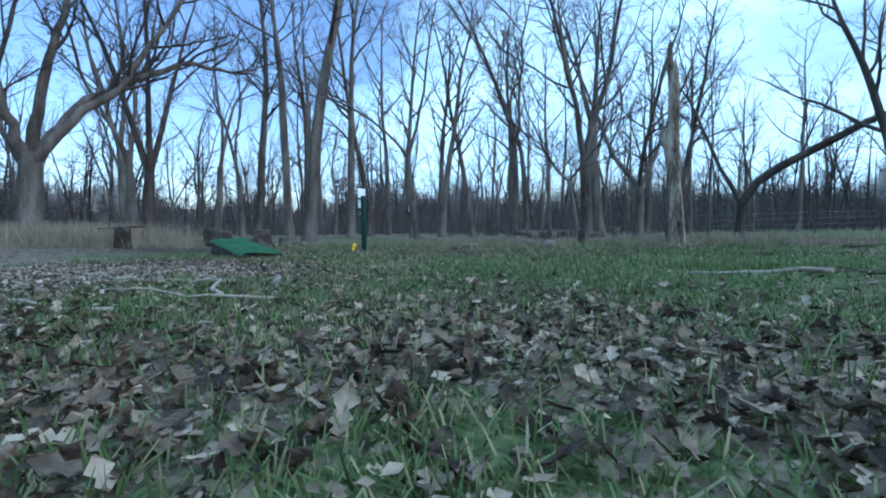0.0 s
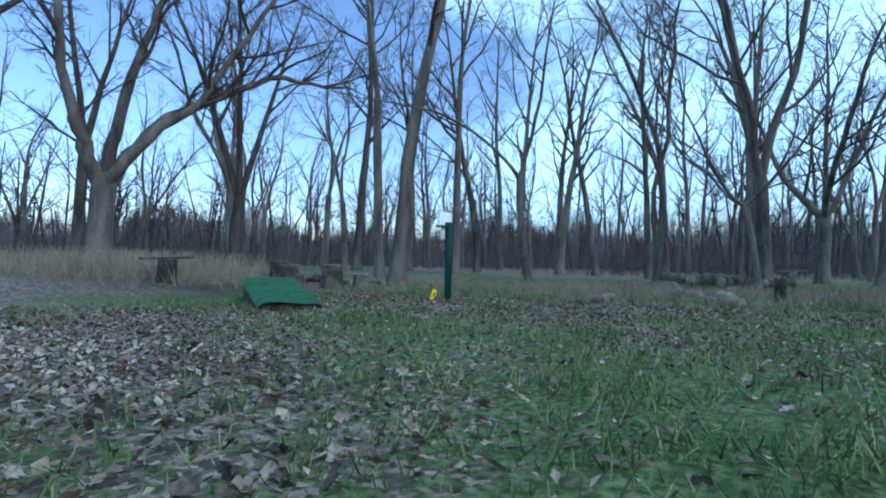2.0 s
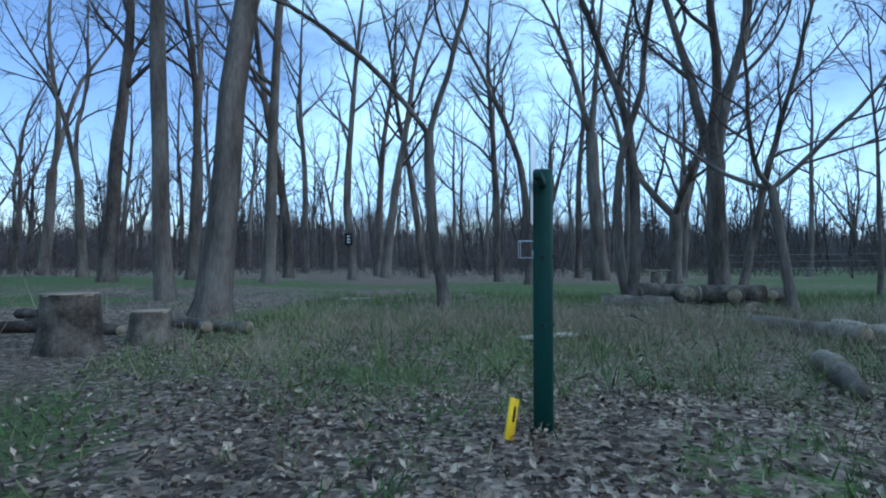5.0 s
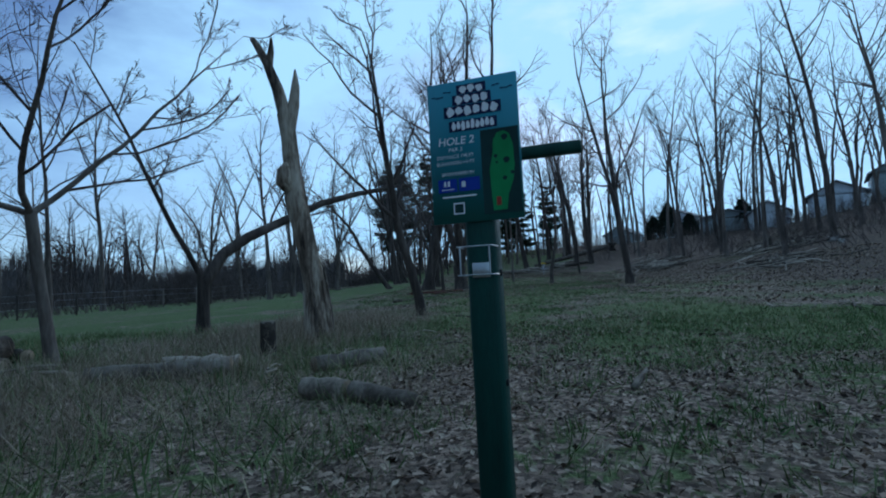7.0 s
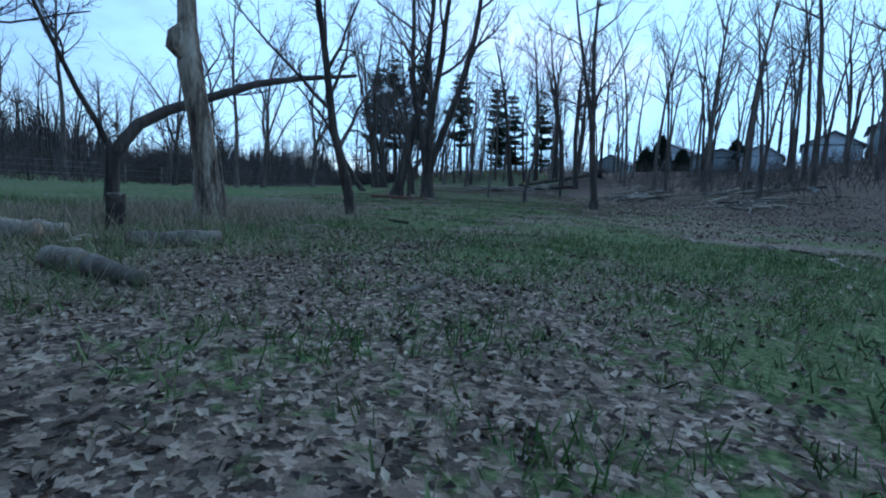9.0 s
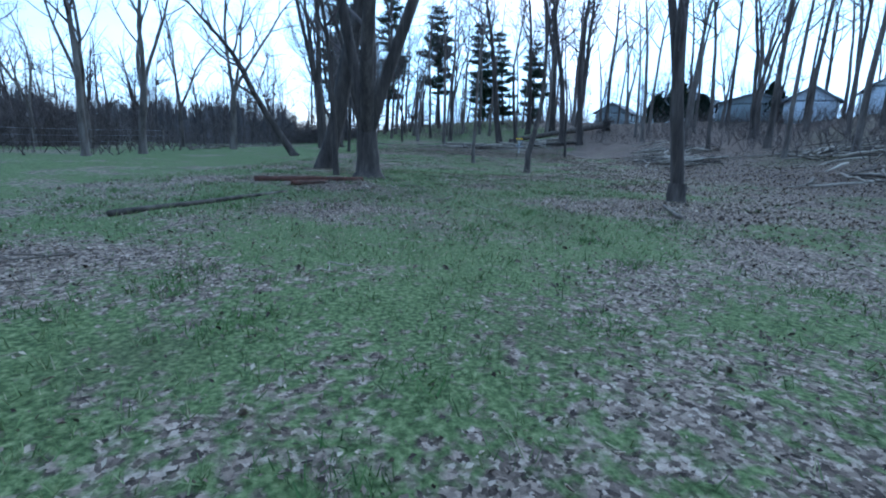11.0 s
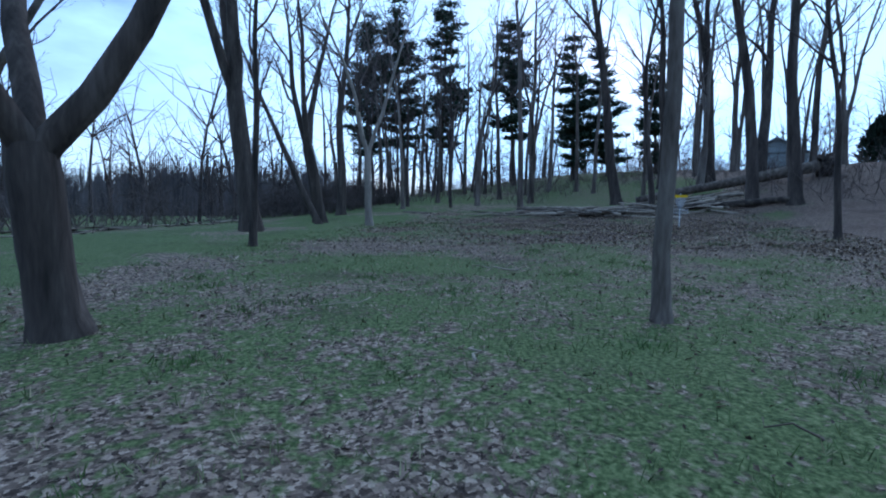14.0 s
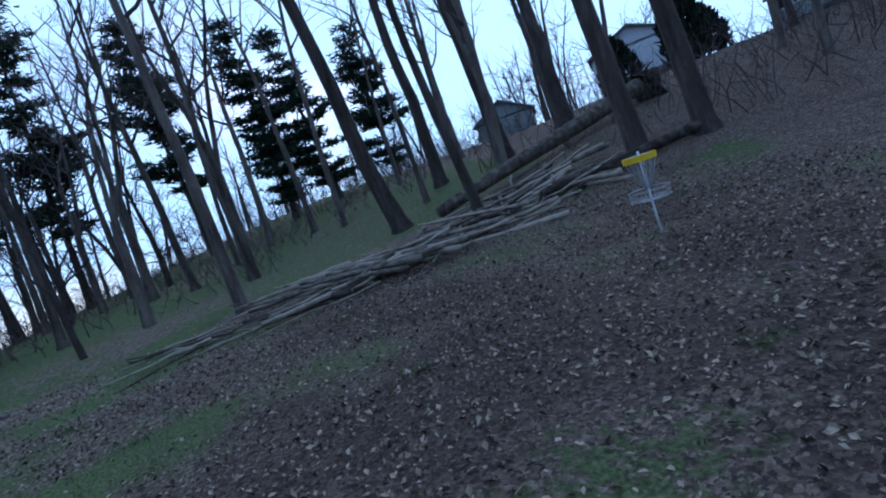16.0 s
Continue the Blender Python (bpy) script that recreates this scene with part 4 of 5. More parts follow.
def tee_sign():
    m = Matrix.Translation((-6.62, 15.15, gz(-6.62, 15.15))) @ TURN
    sign = thing("tee_sign", m, "dark green wooden post with a teal printed tee sign", "sign")
    b = Build()
    b.box(pose(0, 0, 0.6), (0.095, 0.095, 1.4))
    part("post", b, GREENPAINT, sign)
    b = Build()
    b.box(pose(0.0, 0.17, 1.225), (0.036, 0.30, 0.036))
    part("cross_bar", b, GREENPAINT, sign, "green wooden bar at the post's top")
    for z in (0.52, 0.86):
        b = Build()
        b.tube([(0, 0.047, z), (0, 0.0535, z), (0, 0.054, z)], [0.011, 0.010, 0.001], 8)
        part("bolt", b, BLACK, sign, smooth=False)
        b = Build()
        b.tube([(-0.047, 0, z), (-0.0535, 0, z), (-0.054, 0, z)], [0.011, 0.010, 0.001], 8)
        part("bolt", b, BLACK, sign, smooth=False)
    for z in (0.94, 0.855):
        b = Build()
        b.tube([(0.045, -0.055, z), (0.115, -0.055, z), (0.12, -0.05, z), (0.12, 0.05, z), (0.115, 0.055, z), (0.045, 0.055, z)], [0.0019] * 6, 5)
        part("wire_bracket", b, STEEL, sign)
    for y in (-0.045, 0.045):
        b = Build()
        b.tube([(0.119, y, 0.853), (0.119, y, 0.942)], [0.0024] * 2, 5)
        part("wire_bracket", b, STEEL, sign)
    b = Build()
    b.box(pose(0.0495, 0.0, 0.87), (0.006, 0.055, 0.045))
    part("small_plate", b, STEEL, sign, "small metal plate on the post")
    # the printed panel: teal over green, 0.29 x 0.45
    teal = bpy.data.materials.new("teal_print")
    teal.use_nodes = True
    nt = teal.node_tree
    co = nt.nodes.new("ShaderNodeTexCoord")
    sp = nt.nodes.new("ShaderNodeSeparateXYZ")
    rm = nt.nodes.new("ShaderNodeValToRGB")
    els = rm.color_ramp.elements
    els[0].position, els[0].color = 0.05, (0.005, 0.085, 0.070, 1)
    els[1].position, els[1].color = 0.85, (0.020, 0.235, 0.32, 1)
    nt.links.new(co.outputs["Generated"], sp.inputs[0])
    nt.links.new(sp.outputs["Z"], rm.inputs["Fac"])
    nt.links.new(rm.outputs["Color"], nt.nodes["Principled BSDF"].inputs["Base Color"])
    nt.nodes["Principled BSDF"].inputs["Roughness"].default_value = 0.5
    b = Build()
    b.box(pose(0.0515, 0, 1.245), (0.005, 0.29, 0.45))
    panel = part("panel", b, teal, sign, "teal printed panel")
    b = Build()
    b.box(pose(0.0475, 0, 1.245), (0.003, 0.288, 0.448))
    part("panel_back", b, WHITE, sign, "white back of the panel")
    front = pose(0.0545, 0, 1.245) @ Matrix.Rotation(math.pi / 2, 4, "Z") @ Matrix.Rotation(math.pi / 2, 4, "X")

    def flat(name, outline, material, lift):
        """A thin printed shape; x to the reader's right, y up, from the panel's middle."""
        bm = bmesh.new()
        bm.faces.new([bm.verts.new((x, y, lift)) for x, y in outline])
        bm.transform(front)
        me = bpy.data.meshes.new(name)
        bm.to_mesh(me)
        bm.free()
        me.materials.append(material)
        ob = new(name, me)
        ob.parent = panel
        return ob

    def rect(name, x, y, w, h, material, lift=0.0012):
        return flat(name, [(x - w / 2, y - h / 2), (x + w / 2, y - h / 2), (x + w / 2, y + h / 2), (x - w / 2, y + h / 2)], material, lift)

    def words(text, x, y, size, material, lift=0.0018, fat=0.0, wide=1.0, slant=0.0):
        cu = bpy.data.curves.new("lettering", "FONT")
        cu.body, cu.size, cu.align_x, cu.align_y, cu.offset, cu.shear = text, size, "CENTER", "CENTER", fat, slant
        tmp = bpy.data.objects.new("lettering", cu)
        me = bpy.data.meshes.new_from_object(tmp)
        bpy.data.objects.remove(tmp)
        me.transform(front @ Matrix.Translation((x, y, lift)) @ Matrix.Diagonal((wide, 1, 1, 1)))
        me.materials.clear()
        me.materials.append(material)
        ob = new("lettering", me)
        ob.parent = panel

    # course title and sponsor mark stand as plain pale shapes on navy
    for n, (y, w, h) in enumerate(((0.195, 0.095, 0.030), (0.163, 0.125, 0.032), (0.127, 0.185, 0.036), (0.080, 0.155, 0.034))):
        rect("title_shadow", 0, y, w, h, NAVY, 0.0010)
        k = (3, 4, 6, 9)[n]
        for i in range(k):
            x = (i - (k - 1) / 2) * (w - 0.016) / k
            rx, ry = (w - 0.016) / k * 0.43, h * (0.40 + 0.05 * math.sin(i * 2.7 + n))
            bend = 0.002 * math.sin(i * 2.1)
            flat("title_mark", [(x + rx * math.cos(q) * (1 + 0.16 * math.cos(4 * q + i)), y + bend + ry * math.sin(q) * (1 + 0.14 * math.sin(3 * q + n))) for q in np.arange(14) * 2 * math.pi / 14], WHITE, 0.0014)
    for s in (-1, 1):
        for i in range(5):
            rect("scroll_mark", s * (0.072 + 0.013 * i), 0.192 - 0.004 * i + 0.006 * math.sin(i * 2), 0.012, 0.0035, NAVY)
    words("HOLE 2", -0.058, 0.033, 0.034, WHITE, fat=0.0004, wide=1.05, slant=0.15)
    words("PAR 3", -0.060, 0.006, 0.0165, WHITE, wide=1.1)
    words("DISTANCE 198 FT", -0.062, -0.0155, 0.0150, WHITE, wide=1.03)
    words("ELEVATION +3 FT", -0.062, -0.0360, 0.0150, WHITE, wide=1.05)
    words("SPONSORED BY", -0.055, -0.0700, 0.0145, WHITE, wide=1.05)
    rect("logo_panel", -0.092, -0.106, 0.062, 0.042, BLUEPANEL)
    rect("logo_panel", -0.021, -0.106, 0.068, 0.042, BLUEPANEL)
    for x in (-0.100, -0.088):
        rect("logo_mark", x, -0.100, 0.007, 0.016, WHITE, 0.0018)
    rect("logo_mark", -0.092, -0.118, 0.04, 0.002, WHITE, 0.0018)
    rect("logo_mark", -0.040, -0.105, 0.013, 0.018, WHITE, 0.0018)
    rect("print_bar", -0.055, -0.142, 0.11, 0.005, WHITE)
    rect("code_mark", -0.058, -0.180, 0.036, 0.036, WHITE)
    rect("code_mark", -0.058, -0.180, 0.028, 0.028, MAPDARK, 0.0018)
    # the map of the hole
    rect("map", 0.081, -0.075, 0.118, 0.262, MAPDARK, 0.0012)
    side = [(0.052, -0.196), (0.094, -0.196), (0.101, -0.150), (0.118, -0.108), (0.124, -0.06), (0.122, 0.0), (0.112, 0.036), (0.094, 0.047), (0.074, 0.042), (0.061, 0.02), (0.058, -0.02), (0.046, -0.07), (0.048, -0.13)]
    flat("fairway_print", side, MAPGREEN, 0.0018)
    for x, y, r in ((0.097, 0.026, 0.010), (0.067, -0.03, 0.006), (0.070, -0.05, 0.004), (0.100, -0.045, 0.010), (0.092, -0.10, 0.007), (0.116, -0.085, 0.006)):
        flat("print_spot", [(x + r * math.cos(a) * (1 + 0.2 * math.sin(3 * a)), y + r * math.sin(a)) for a in np.arange(9) * 2 * math.pi / 9], MAPDARK, 0.0024)
    rect("print_spot", 0.070, -0.168, 0.014, 0.026, MAPRED, 0.0024)


tee_sign()


def tee_marker(x, y, turn):
    t = thing("tee_marker", Matrix.Translation((x, y, gz(x, y))) @ Matrix.Rotation(turn, 4, "Z"), "small yellow plastic tee marker at the post's foot", "marker")
    b = Build()
    b.box(pose(0, 0, 0.10, 0, 0, 0) @ Matrix.Rotation(0.35, 4, "Y"), (0.085, 0.012, 0.19))
    plate = part("plate", b, YELLOW, t)
    b = Build()
    b.box(pose(0.01, -0.008, 0.12) @ Matrix.Rotation(0.35, 4, "Y"), (0.02, 0.004, 0.07))
    part("bar_mark", b, BLACK, plate)


tee_marker(-6.80, 14.97, 1.0)


def tee_pad():
    ang = math.atan2(0.62, -0.78)
    cx, cy = -8.5, 13.28
    pad = thing("tee_pad", Matrix.Translation((cx, cy, gz(cx, cy))) @ Matrix.Rotation(ang, 4, "Z") @ Matrix.Translation((0, 0, 0.14)) @ Matrix.Rotation(-0.13, 4, "Y"), "green artificial turf tee mat lying on bare earth", "mat")
    b = Build()
    nx, ny = 26, 14
    g = [(2.1 * (i / nx - 0.5), 0.88 * (j / ny - 0.5)) for j in range(ny + 1) for i in range(nx + 1)]
    top = [(x, y, 0.075 + 0.03 * noise.noise((x * 2, y * 2, 1)) - 0.05 * max(0, abs(y) - 0.34) / 0.1) for x, y in g]
    q = [[j * (nx + 1) + i, j * (nx + 1) + i + 1, (j + 1) * (nx + 1) + i + 1, (j + 1) * (nx + 1) + i] for j in range(ny) for i in range(nx)]
    b.add(top, q)
    part("turf", b, TURF, pad)
    b = Build()
    b.box(pose(0, 0, -0.12), (2.02, 0.82, 0.33))
    part("base", b, LOGBARK, pad, "packed earth base")


tee_pad()


def plank_bench(m):
    rng = np.random.default_rng(2)
    t = thing("plank_bench", m, "rough plank bench on a log stump", "bench", "plank benches")
    b = Build()
    b.log((0, 0, -0.05), (0, 0, 0.50), 0.20, 0.19, rng, 12, 0.005, 0.06)
    part("stump_leg", b, LOGBARK, t)
    b = Build()
    b.box(pose(0, 0, 0.535, 1, -2, 0), (1.02, 0.32, 0.05))
    part("seat", b, LOGBARK, t)
    return t


bench = plank_bench(stand(-13.1, 14.9, 0.5))
copy_thing(bench, stand(0.6, 32.5, 0.2))


def stump(x, y, r, h, seed, label, lean=0.0, top=True):
    rng = np.random.default_rng(seed)
    t = thing("stump", stand(x, y), label, "stump", "stumps")
    b = Build()
    b.tube([(0, 0, -0.08), (0, 0, 0.08), (lean * 0.5, 0, h * 0.5), (lean, 0, h)], [r * 1.25, r * 1.05, r, r * 0.97], 12, 0.07, rng)
    part("bark", b, LOGBARK, t)
    b = Build()
    b.tube([(lean, 0, h - 0.02), (lean, 0, h + 0.006), (lean, 0, h + 0.008)], [r * 0.95, r * 0.95, r * 0.01], 12)
    part("cut_top", b, ENDGRAIN if top else LOGBARK, t, "sawn top")
    return t


stump(-1.6, 18.05, 0.10, 0.46, 1, "dark narrow sawn stump in grass", top=False)
stump(-12.5, 17.6, 0.22, 0.50, 2, "sawn stump in a ring of seats")
stump(-11.75, 17.2, 0.21, 0.46, 3, "sawn stump in a ring of seats")
stump(-10.6, 17.3, 0.24, 0.52, 4, "pale sawn stump in a ring of seats")
stump(-10.2, 17.9, 0.20, 0.32, 5, "sawn stump in a ring of seats")
stump(-9.55, 13.9, 0.12, 0.30, 6, "dark broken stump near the tee mat", top=False)
stump(30.6, -4.6, 0.16, 0.7, 7, "broken stump on the leafy bank", 0.1, False)
stump(27.6, -4.9, 0.22, 0.35, 8, "dark stump on the leafy bank", 0, False)


def log(a, b_, r0, r1, seed, label, bark=None, ends=True, name="log", group="fallen logs"):
    """A log lying on the lawn between two places; a third number lifts an end."""
    rng = np.random.default_rng(seed)
    za = gz(a[0], a[1]) + r0 * 0.8 + (a[2] if len(a) > 2 else 0)
    zb = gz(b_[0], b_[1]) + r1 * 0.8 + (b_[2] if len(b_) > 2 else 0)
    mid = Vector(((a[0] + b_[0]) / 2, (a[1] + b_[1]) / 2, 0))
    t = thing(name, Matrix.Translation((mid.x, mid.y, 0)), label, "log", group)
    pa, pb = np.array((a[0] - mid.x, a[1] - mid.y, za)), np.array((b_[0] - mid.x, b_[1] - mid.y, zb))
    b = Build()
    b.log(pa, pb, r0, r1, rng, 10, r0 * 0.12, 0.09)
    part("bark", b, bark or LOGBARK, t)
    if ends:
        u = unit(pb - pa)
        for p, r, s in ((pa, r0, -1), (pb, r1, 1)):
            b = Build()
            b.tube([p, p + u * s * 0.008, p + u * s * 0.010], [r * 0.9, r * 0.9, r * 0.02], 10)
            part("cut_end", b, ENDGRAIN, t, "pale sawn end")
    return t


log((-4.22, 16.62), (-4.36, 16.25), 0.09, 0.09, 1, "short barkless log in fallen leaves", STICK)
log((-4.38, 16.2), (-4.62, 15.7), 0.085, 0.05, 2, "dark rotten log piece in fallen leaves", ends=False)
log((-3.3, 19.2), (-2.9, 17.9), 0.10, 0.11, 3, "mossy fallen log in grass")
log((-2.5, 18.9), (-2.3, 18.1), 0.09, 0.08, 4, "pale fallen log in grass", STICK)
log((-3.6, 21.6), (-1.5, 22.6, 0.18), 0.08, 0.11, 5, "long fallen trunk beside a log pile")
log((-4.35, 14.15), (-3.6, 13.85), 0.03, 0.02, 6, "flat rotten log in fallen leaves", ends=False)
log((-2.9, 17.0), (-2.3, 16.4), 0.09, 0.09, 7, "short sawn log in fallen leaves")
log((18.2, 19.2), (19.6, 16.6), 0.08, 0.07, 8, "crumbling red rotten log", REDROT, False)
log((17.6, 18.0), (18.5, 17.4), 0.07, 0.05, 9, "crumbling red rotten log", REDROT, False)
log((-13.9, 19.3), (-16.2, 19.9), 0.07, 0.06, 10, "thin fallen pole in grass", ends=False)
log((14.5, 9.6), (16.5, 9.2), 0.04, 0.03, 11, "fallen branch at the bank's foot", STICK, False)
log((12.0, 18.9), (16.0, 17.6), 0.05, 0.03, 12, "long fallen branch in grass", ends=False)
log((3.2, 15.2), (4.4, 16.0), 0.035, 0.02, 13, "crooked fallen branch in grass", ends=False)
log((59.2, 22.9), (58.4, 21.2), 0.05, 0.04, 14, "pale barkless pole on leaves", STICK, False)
log((59.6, 22.8), (58.9, 21.1), 0.04, 0.04, 15, "pale barkless pole on leaves", STICK, False)
log((56.4, 3.0, 0.1), (58.3, 7.4, 0.15), 0.17, 0.15, 16, "thick fallen trunk behind the basket", ends=False)
log((62.4, -0.6, 0.4), (62.2, 9.2, 0.15), 0.34, 0.22, 17, "big uprooted trunk lying down the bank", ends=False)

# firewood heap near the far trees
heap = np.random.default_rng(12)
for k in range(13):
    hx, hy = -2.7 + heap.normal(0, 1.0), 21.9 + heap.normal(0, 0.45)
    ha = heap.uniform(-0.9, 0.9) + 0.5
    hl, hr = heap.uniform(0.25, 0.6), heap.uniform(0.10, 0.16)
    lift = 0.18 if k > 6 else 0.0
    log((hx - hl * math.cos(ha), hy - hl * math.sin(ha), lift), (hx + hl * math.cos(ha), hy + hl * math.sin(ha), lift), hr, hr, 40 + k, "sawn firewood log in a heap", group="firewood heap")
for k in range(7):
    hx, hy = -10.6 + heap.normal(0, 0.9), 18.3 + heap.normal(0, 0.35)
    ha, hl = heap.uniform(0, 3.1), heap.uniform(0.3, 0.8)
    log((hx - hl * math.cos(ha), hy - hl * math.sin(ha), 0.05 * k / 3), (hx + hl * math.cos(ha), hy + hl * math.sin(ha), 0.04 * k / 3), 0.07, 0.06, 60 + k, "fallen log in the ring of seats", group="ring logs")


def root_plate(x, y):
    rng = np.random.default_rng(6)
    t = thing("root_plate", Matrix.Translation((x, y, gz(x, y))), "upturned root plate of a fallen trunk", "roots")
    b = Build()
    b.log((0, -0.25, 0.55), (0, 0.15, 0.6), 0.75, 0.45, rng, 14, 0.04, 0.22)
    part("soil", b, LOGBARK, t)
    for k in range(16):
        a = rng.uniform(0, 6.28)
        b = Build()
        q = run((0.4 * math.cos(a), 0, 0.6 + 0.4 * math.sin(a)), (math.cos(a), rng.uniform(-0.7, 0.2), math.sin(a)), rng.uniform(0.4, 1.0), 4, 0.25, -0.05, rng)
        b.tube(q, np.linspace(0.07, 0.015, 5), 5)
        part("root", b, BARK_DARK, t)


root_plate(62.5, -1.0)


def board(a, b_, w, seed, label):
    mx, my = (a[0] + b_[0]) / 2, (a[1] + b_[1]) / 2
    ang = math.atan2(b_[1] - a[1], b_[0] - a[0])
    ln = math.hypot(b_[0] - a[0], b_[1] - a[1])
    b = Build()
    b.box(pose(0, 0, 0.03, 2, -1, 0), (ln, w, 0.035))
    ob = part("board", b, BOARD)
    ob.matrix_world = Matrix.Translation((mx, my, gz(mx, my))) @ Matrix.Rotation(ang, 4, "Z")
    tagged(ob, label, "board", "loose boards")


board((-6.35, 18.15), (-5.7, 18.45), 0.11, 1, "pale weathered board lying in grass")
board((-9.6, 24.2), (-8.9, 24.3), 0.12, 2, "pale weathered board lying in grass")


def brush_pile(name, label, n, place, length, radius, seed):
    """A heap of long sticks, each a part of its own."""
    rng = np.random.default_rng(seed)
    x0, y0, _ = place(rng)
    t = thing(name, Matrix.Translation((x0, y0, 0)), label, "brush pile")
    for k in range(n):
        x, y, a = place(rng)
        ln = rng.uniform(*length) / 2
        lift = rng.uniform(0.01, min(0.42, 0.02 + 0.0042 * n))
        pts = []
        for s in np.linspace(-1, 1, 6):
            px, py = x + s * ln * math.cos(a) + rng.normal(0, 0.05), y + s * ln * math.sin(a) + rng.normal(0, 0.05)
            pts.append((px - x0, py - y0, gz(px, py) + lift + rng.normal(0, 0.02)))
        r = rng.uniform(*radius)
        b = Build()
        b.tube([pts[0], *pts, pts[-1]], np.r_[0.002, np.linspace(r, r * 0.45, 6), 0.002], 6, 0.08, rng)
        part("stick", b, STICK if rng.random() < 0.8 else LOGBARK, t)


brush_pile("brush_pile", "long heap of cut branches at the green's edge", 120,
           lambda g: (lambda s: (59.1 + g.normal(0, 0.85) + 0.4 * math.sin(s * 6), 6.0 + 9.0 * s, 1.45 + g.normal(0, 0.55)))(g.random()), (1.4, 4.6), (0.035, 0.10), 1)
brush_pile("brush_pile", "sparse line of cut branches on leaves", 26,
           lambda g: (lambda s: (58.2 + g.normal(0, 0.5), 13.5 + 4.5 * s, 1.6 + g.normal(0, 0.4)))(g.random()), (1.0, 3.2), (0.018, 0.05), 2)
brush_pile("brush_pile", "grey heap of limbs and branches on the bank", 60,
           lambda g: (36.5 + g.normal(0, 1.8), 1.6 + g.normal(0, 0.8), g.uniform(0, 3.14)), (1.2, 3.4), (0.03, 0.09), 3)
brush_pile("brush_pile", "grey heap of limbs and branches on the bank", 46,
           lambda g: (31.0 + g.normal(0, 2.6), -4.0 + g.normal(0, 1.2), g.uniform(0, 3.14)), (1.2, 3.8), (0.03, 0.09), 4)
brush_pile("brush_pile", "brush and branches along the field edge", 40,
           lambda g: (46.0 + g.normal(0, 4.5), 32.0 + g.normal(0, 0.8), g.normal(0.3, 0.5)), (1.5, 4.0), (0.03, 0.07), 5)
brush_pile("brush_pile", "scatter of fallen branches in leaf litter", 12,
           lambda g: (-5.6 + g.normal(0, 0.9), 6.9 + g.normal(0, 0.7), g.normal(2.7, 0.5)), (0.5, 1.9), (0.01, 0.028), 6)
brush_pile("brush_pile", "tangle of branches in straw beside logs", 22,
           lambda g: (-3.9 + g.normal(0, 0.9), 20.6 + g.normal(0, 0.6), g.uniform(0, 3.14)), (0.6, 2.0), (0.012, 0.04), 7)
brush_pile("brush_pile", "dead branches among fallen leaves on the fairway edge", 16,
           lambda g: (-0.8 + g.normal(0, 1.2), 17.0 + g.normal(0, 0.5), g.uniform(0, 3.14)), (0.4, 1.3), (0.008, 0.026), 8)


brush_pile("brush_pile", "grey heap of limbs and branches on the bank", 44,
           lambda g: (20.5 + g.normal(0, 2.2), 0.2 + g.normal(0, 1.0), g.uniform(0, 3.14)), (0.9, 3.2), (0.02, 0.08), 9)
brush_pile("brush_pile", "grey heap of limbs and branches on the bank", 40,
           lambda g: (44.5 + g.normal(0, 2.6), -0.8 + g.normal(0, 1.0), g.uniform(0, 3.14)), (1.2, 3.6), (0.03, 0.09), 10)
brush_pile("brush_pile", "dead branches lying in leaf litter", 14,
           lambda g: (1.2 + g.normal(0, 0.8), 8.9 + g.normal(0, 0.35), g.normal(2.7, 0.4)), (0.5, 1.8), (0.008, 0.03), 11)
brush_pile("brush_pile", "scatter of pale sticks round the old tree", 26,
           lambda g: (20.2 + g.normal(0, 1.9), 15.9 + g.normal(0, 0.9), g.uniform(0, 3.14)), (0.25, 1.0), (0.006, 0.02), 12)
brush_pile("brush_pile", "scatter of fallen branches across the lawn", 34,
           lambda g: (g.uniform(8, 40), 15.5 + g.normal(0, 3.2), g.uniform(0, 3.14)), (0.3, 1.2), (0.006, 0.018), 13)


def stone(x, y, r, seed):
    rng = np.random.default_rng(seed)
    b = Build()
    b.tube([(0, 0, -r * 0.3), (0, 0, 0), (0, 0, r * 0.35), (0, 0, r * 0.6), (0, 0, r * 0.62)], [r * 0.7, r, r * 0.9, r * 0.5, r * 0.02], 9, 0.18, rng)
    ob = part("stone", b, STONE)
    ob.matrix_world = stand(x, y, rng.uniform(0, 3))
    tagged(ob, "pale rock lying on the leafy bank", "rock", "rocks")


for k, (sx, sy, sr) in enumerate(((24.3, -5.0, 0.36), (25.1, -5.6, 0.30), (23.4, -4.8, 0.22), (26.4, -6.2, 0.28), (22.5, -4.2, 0.18))):
    stone(sx, sy, sr, k)


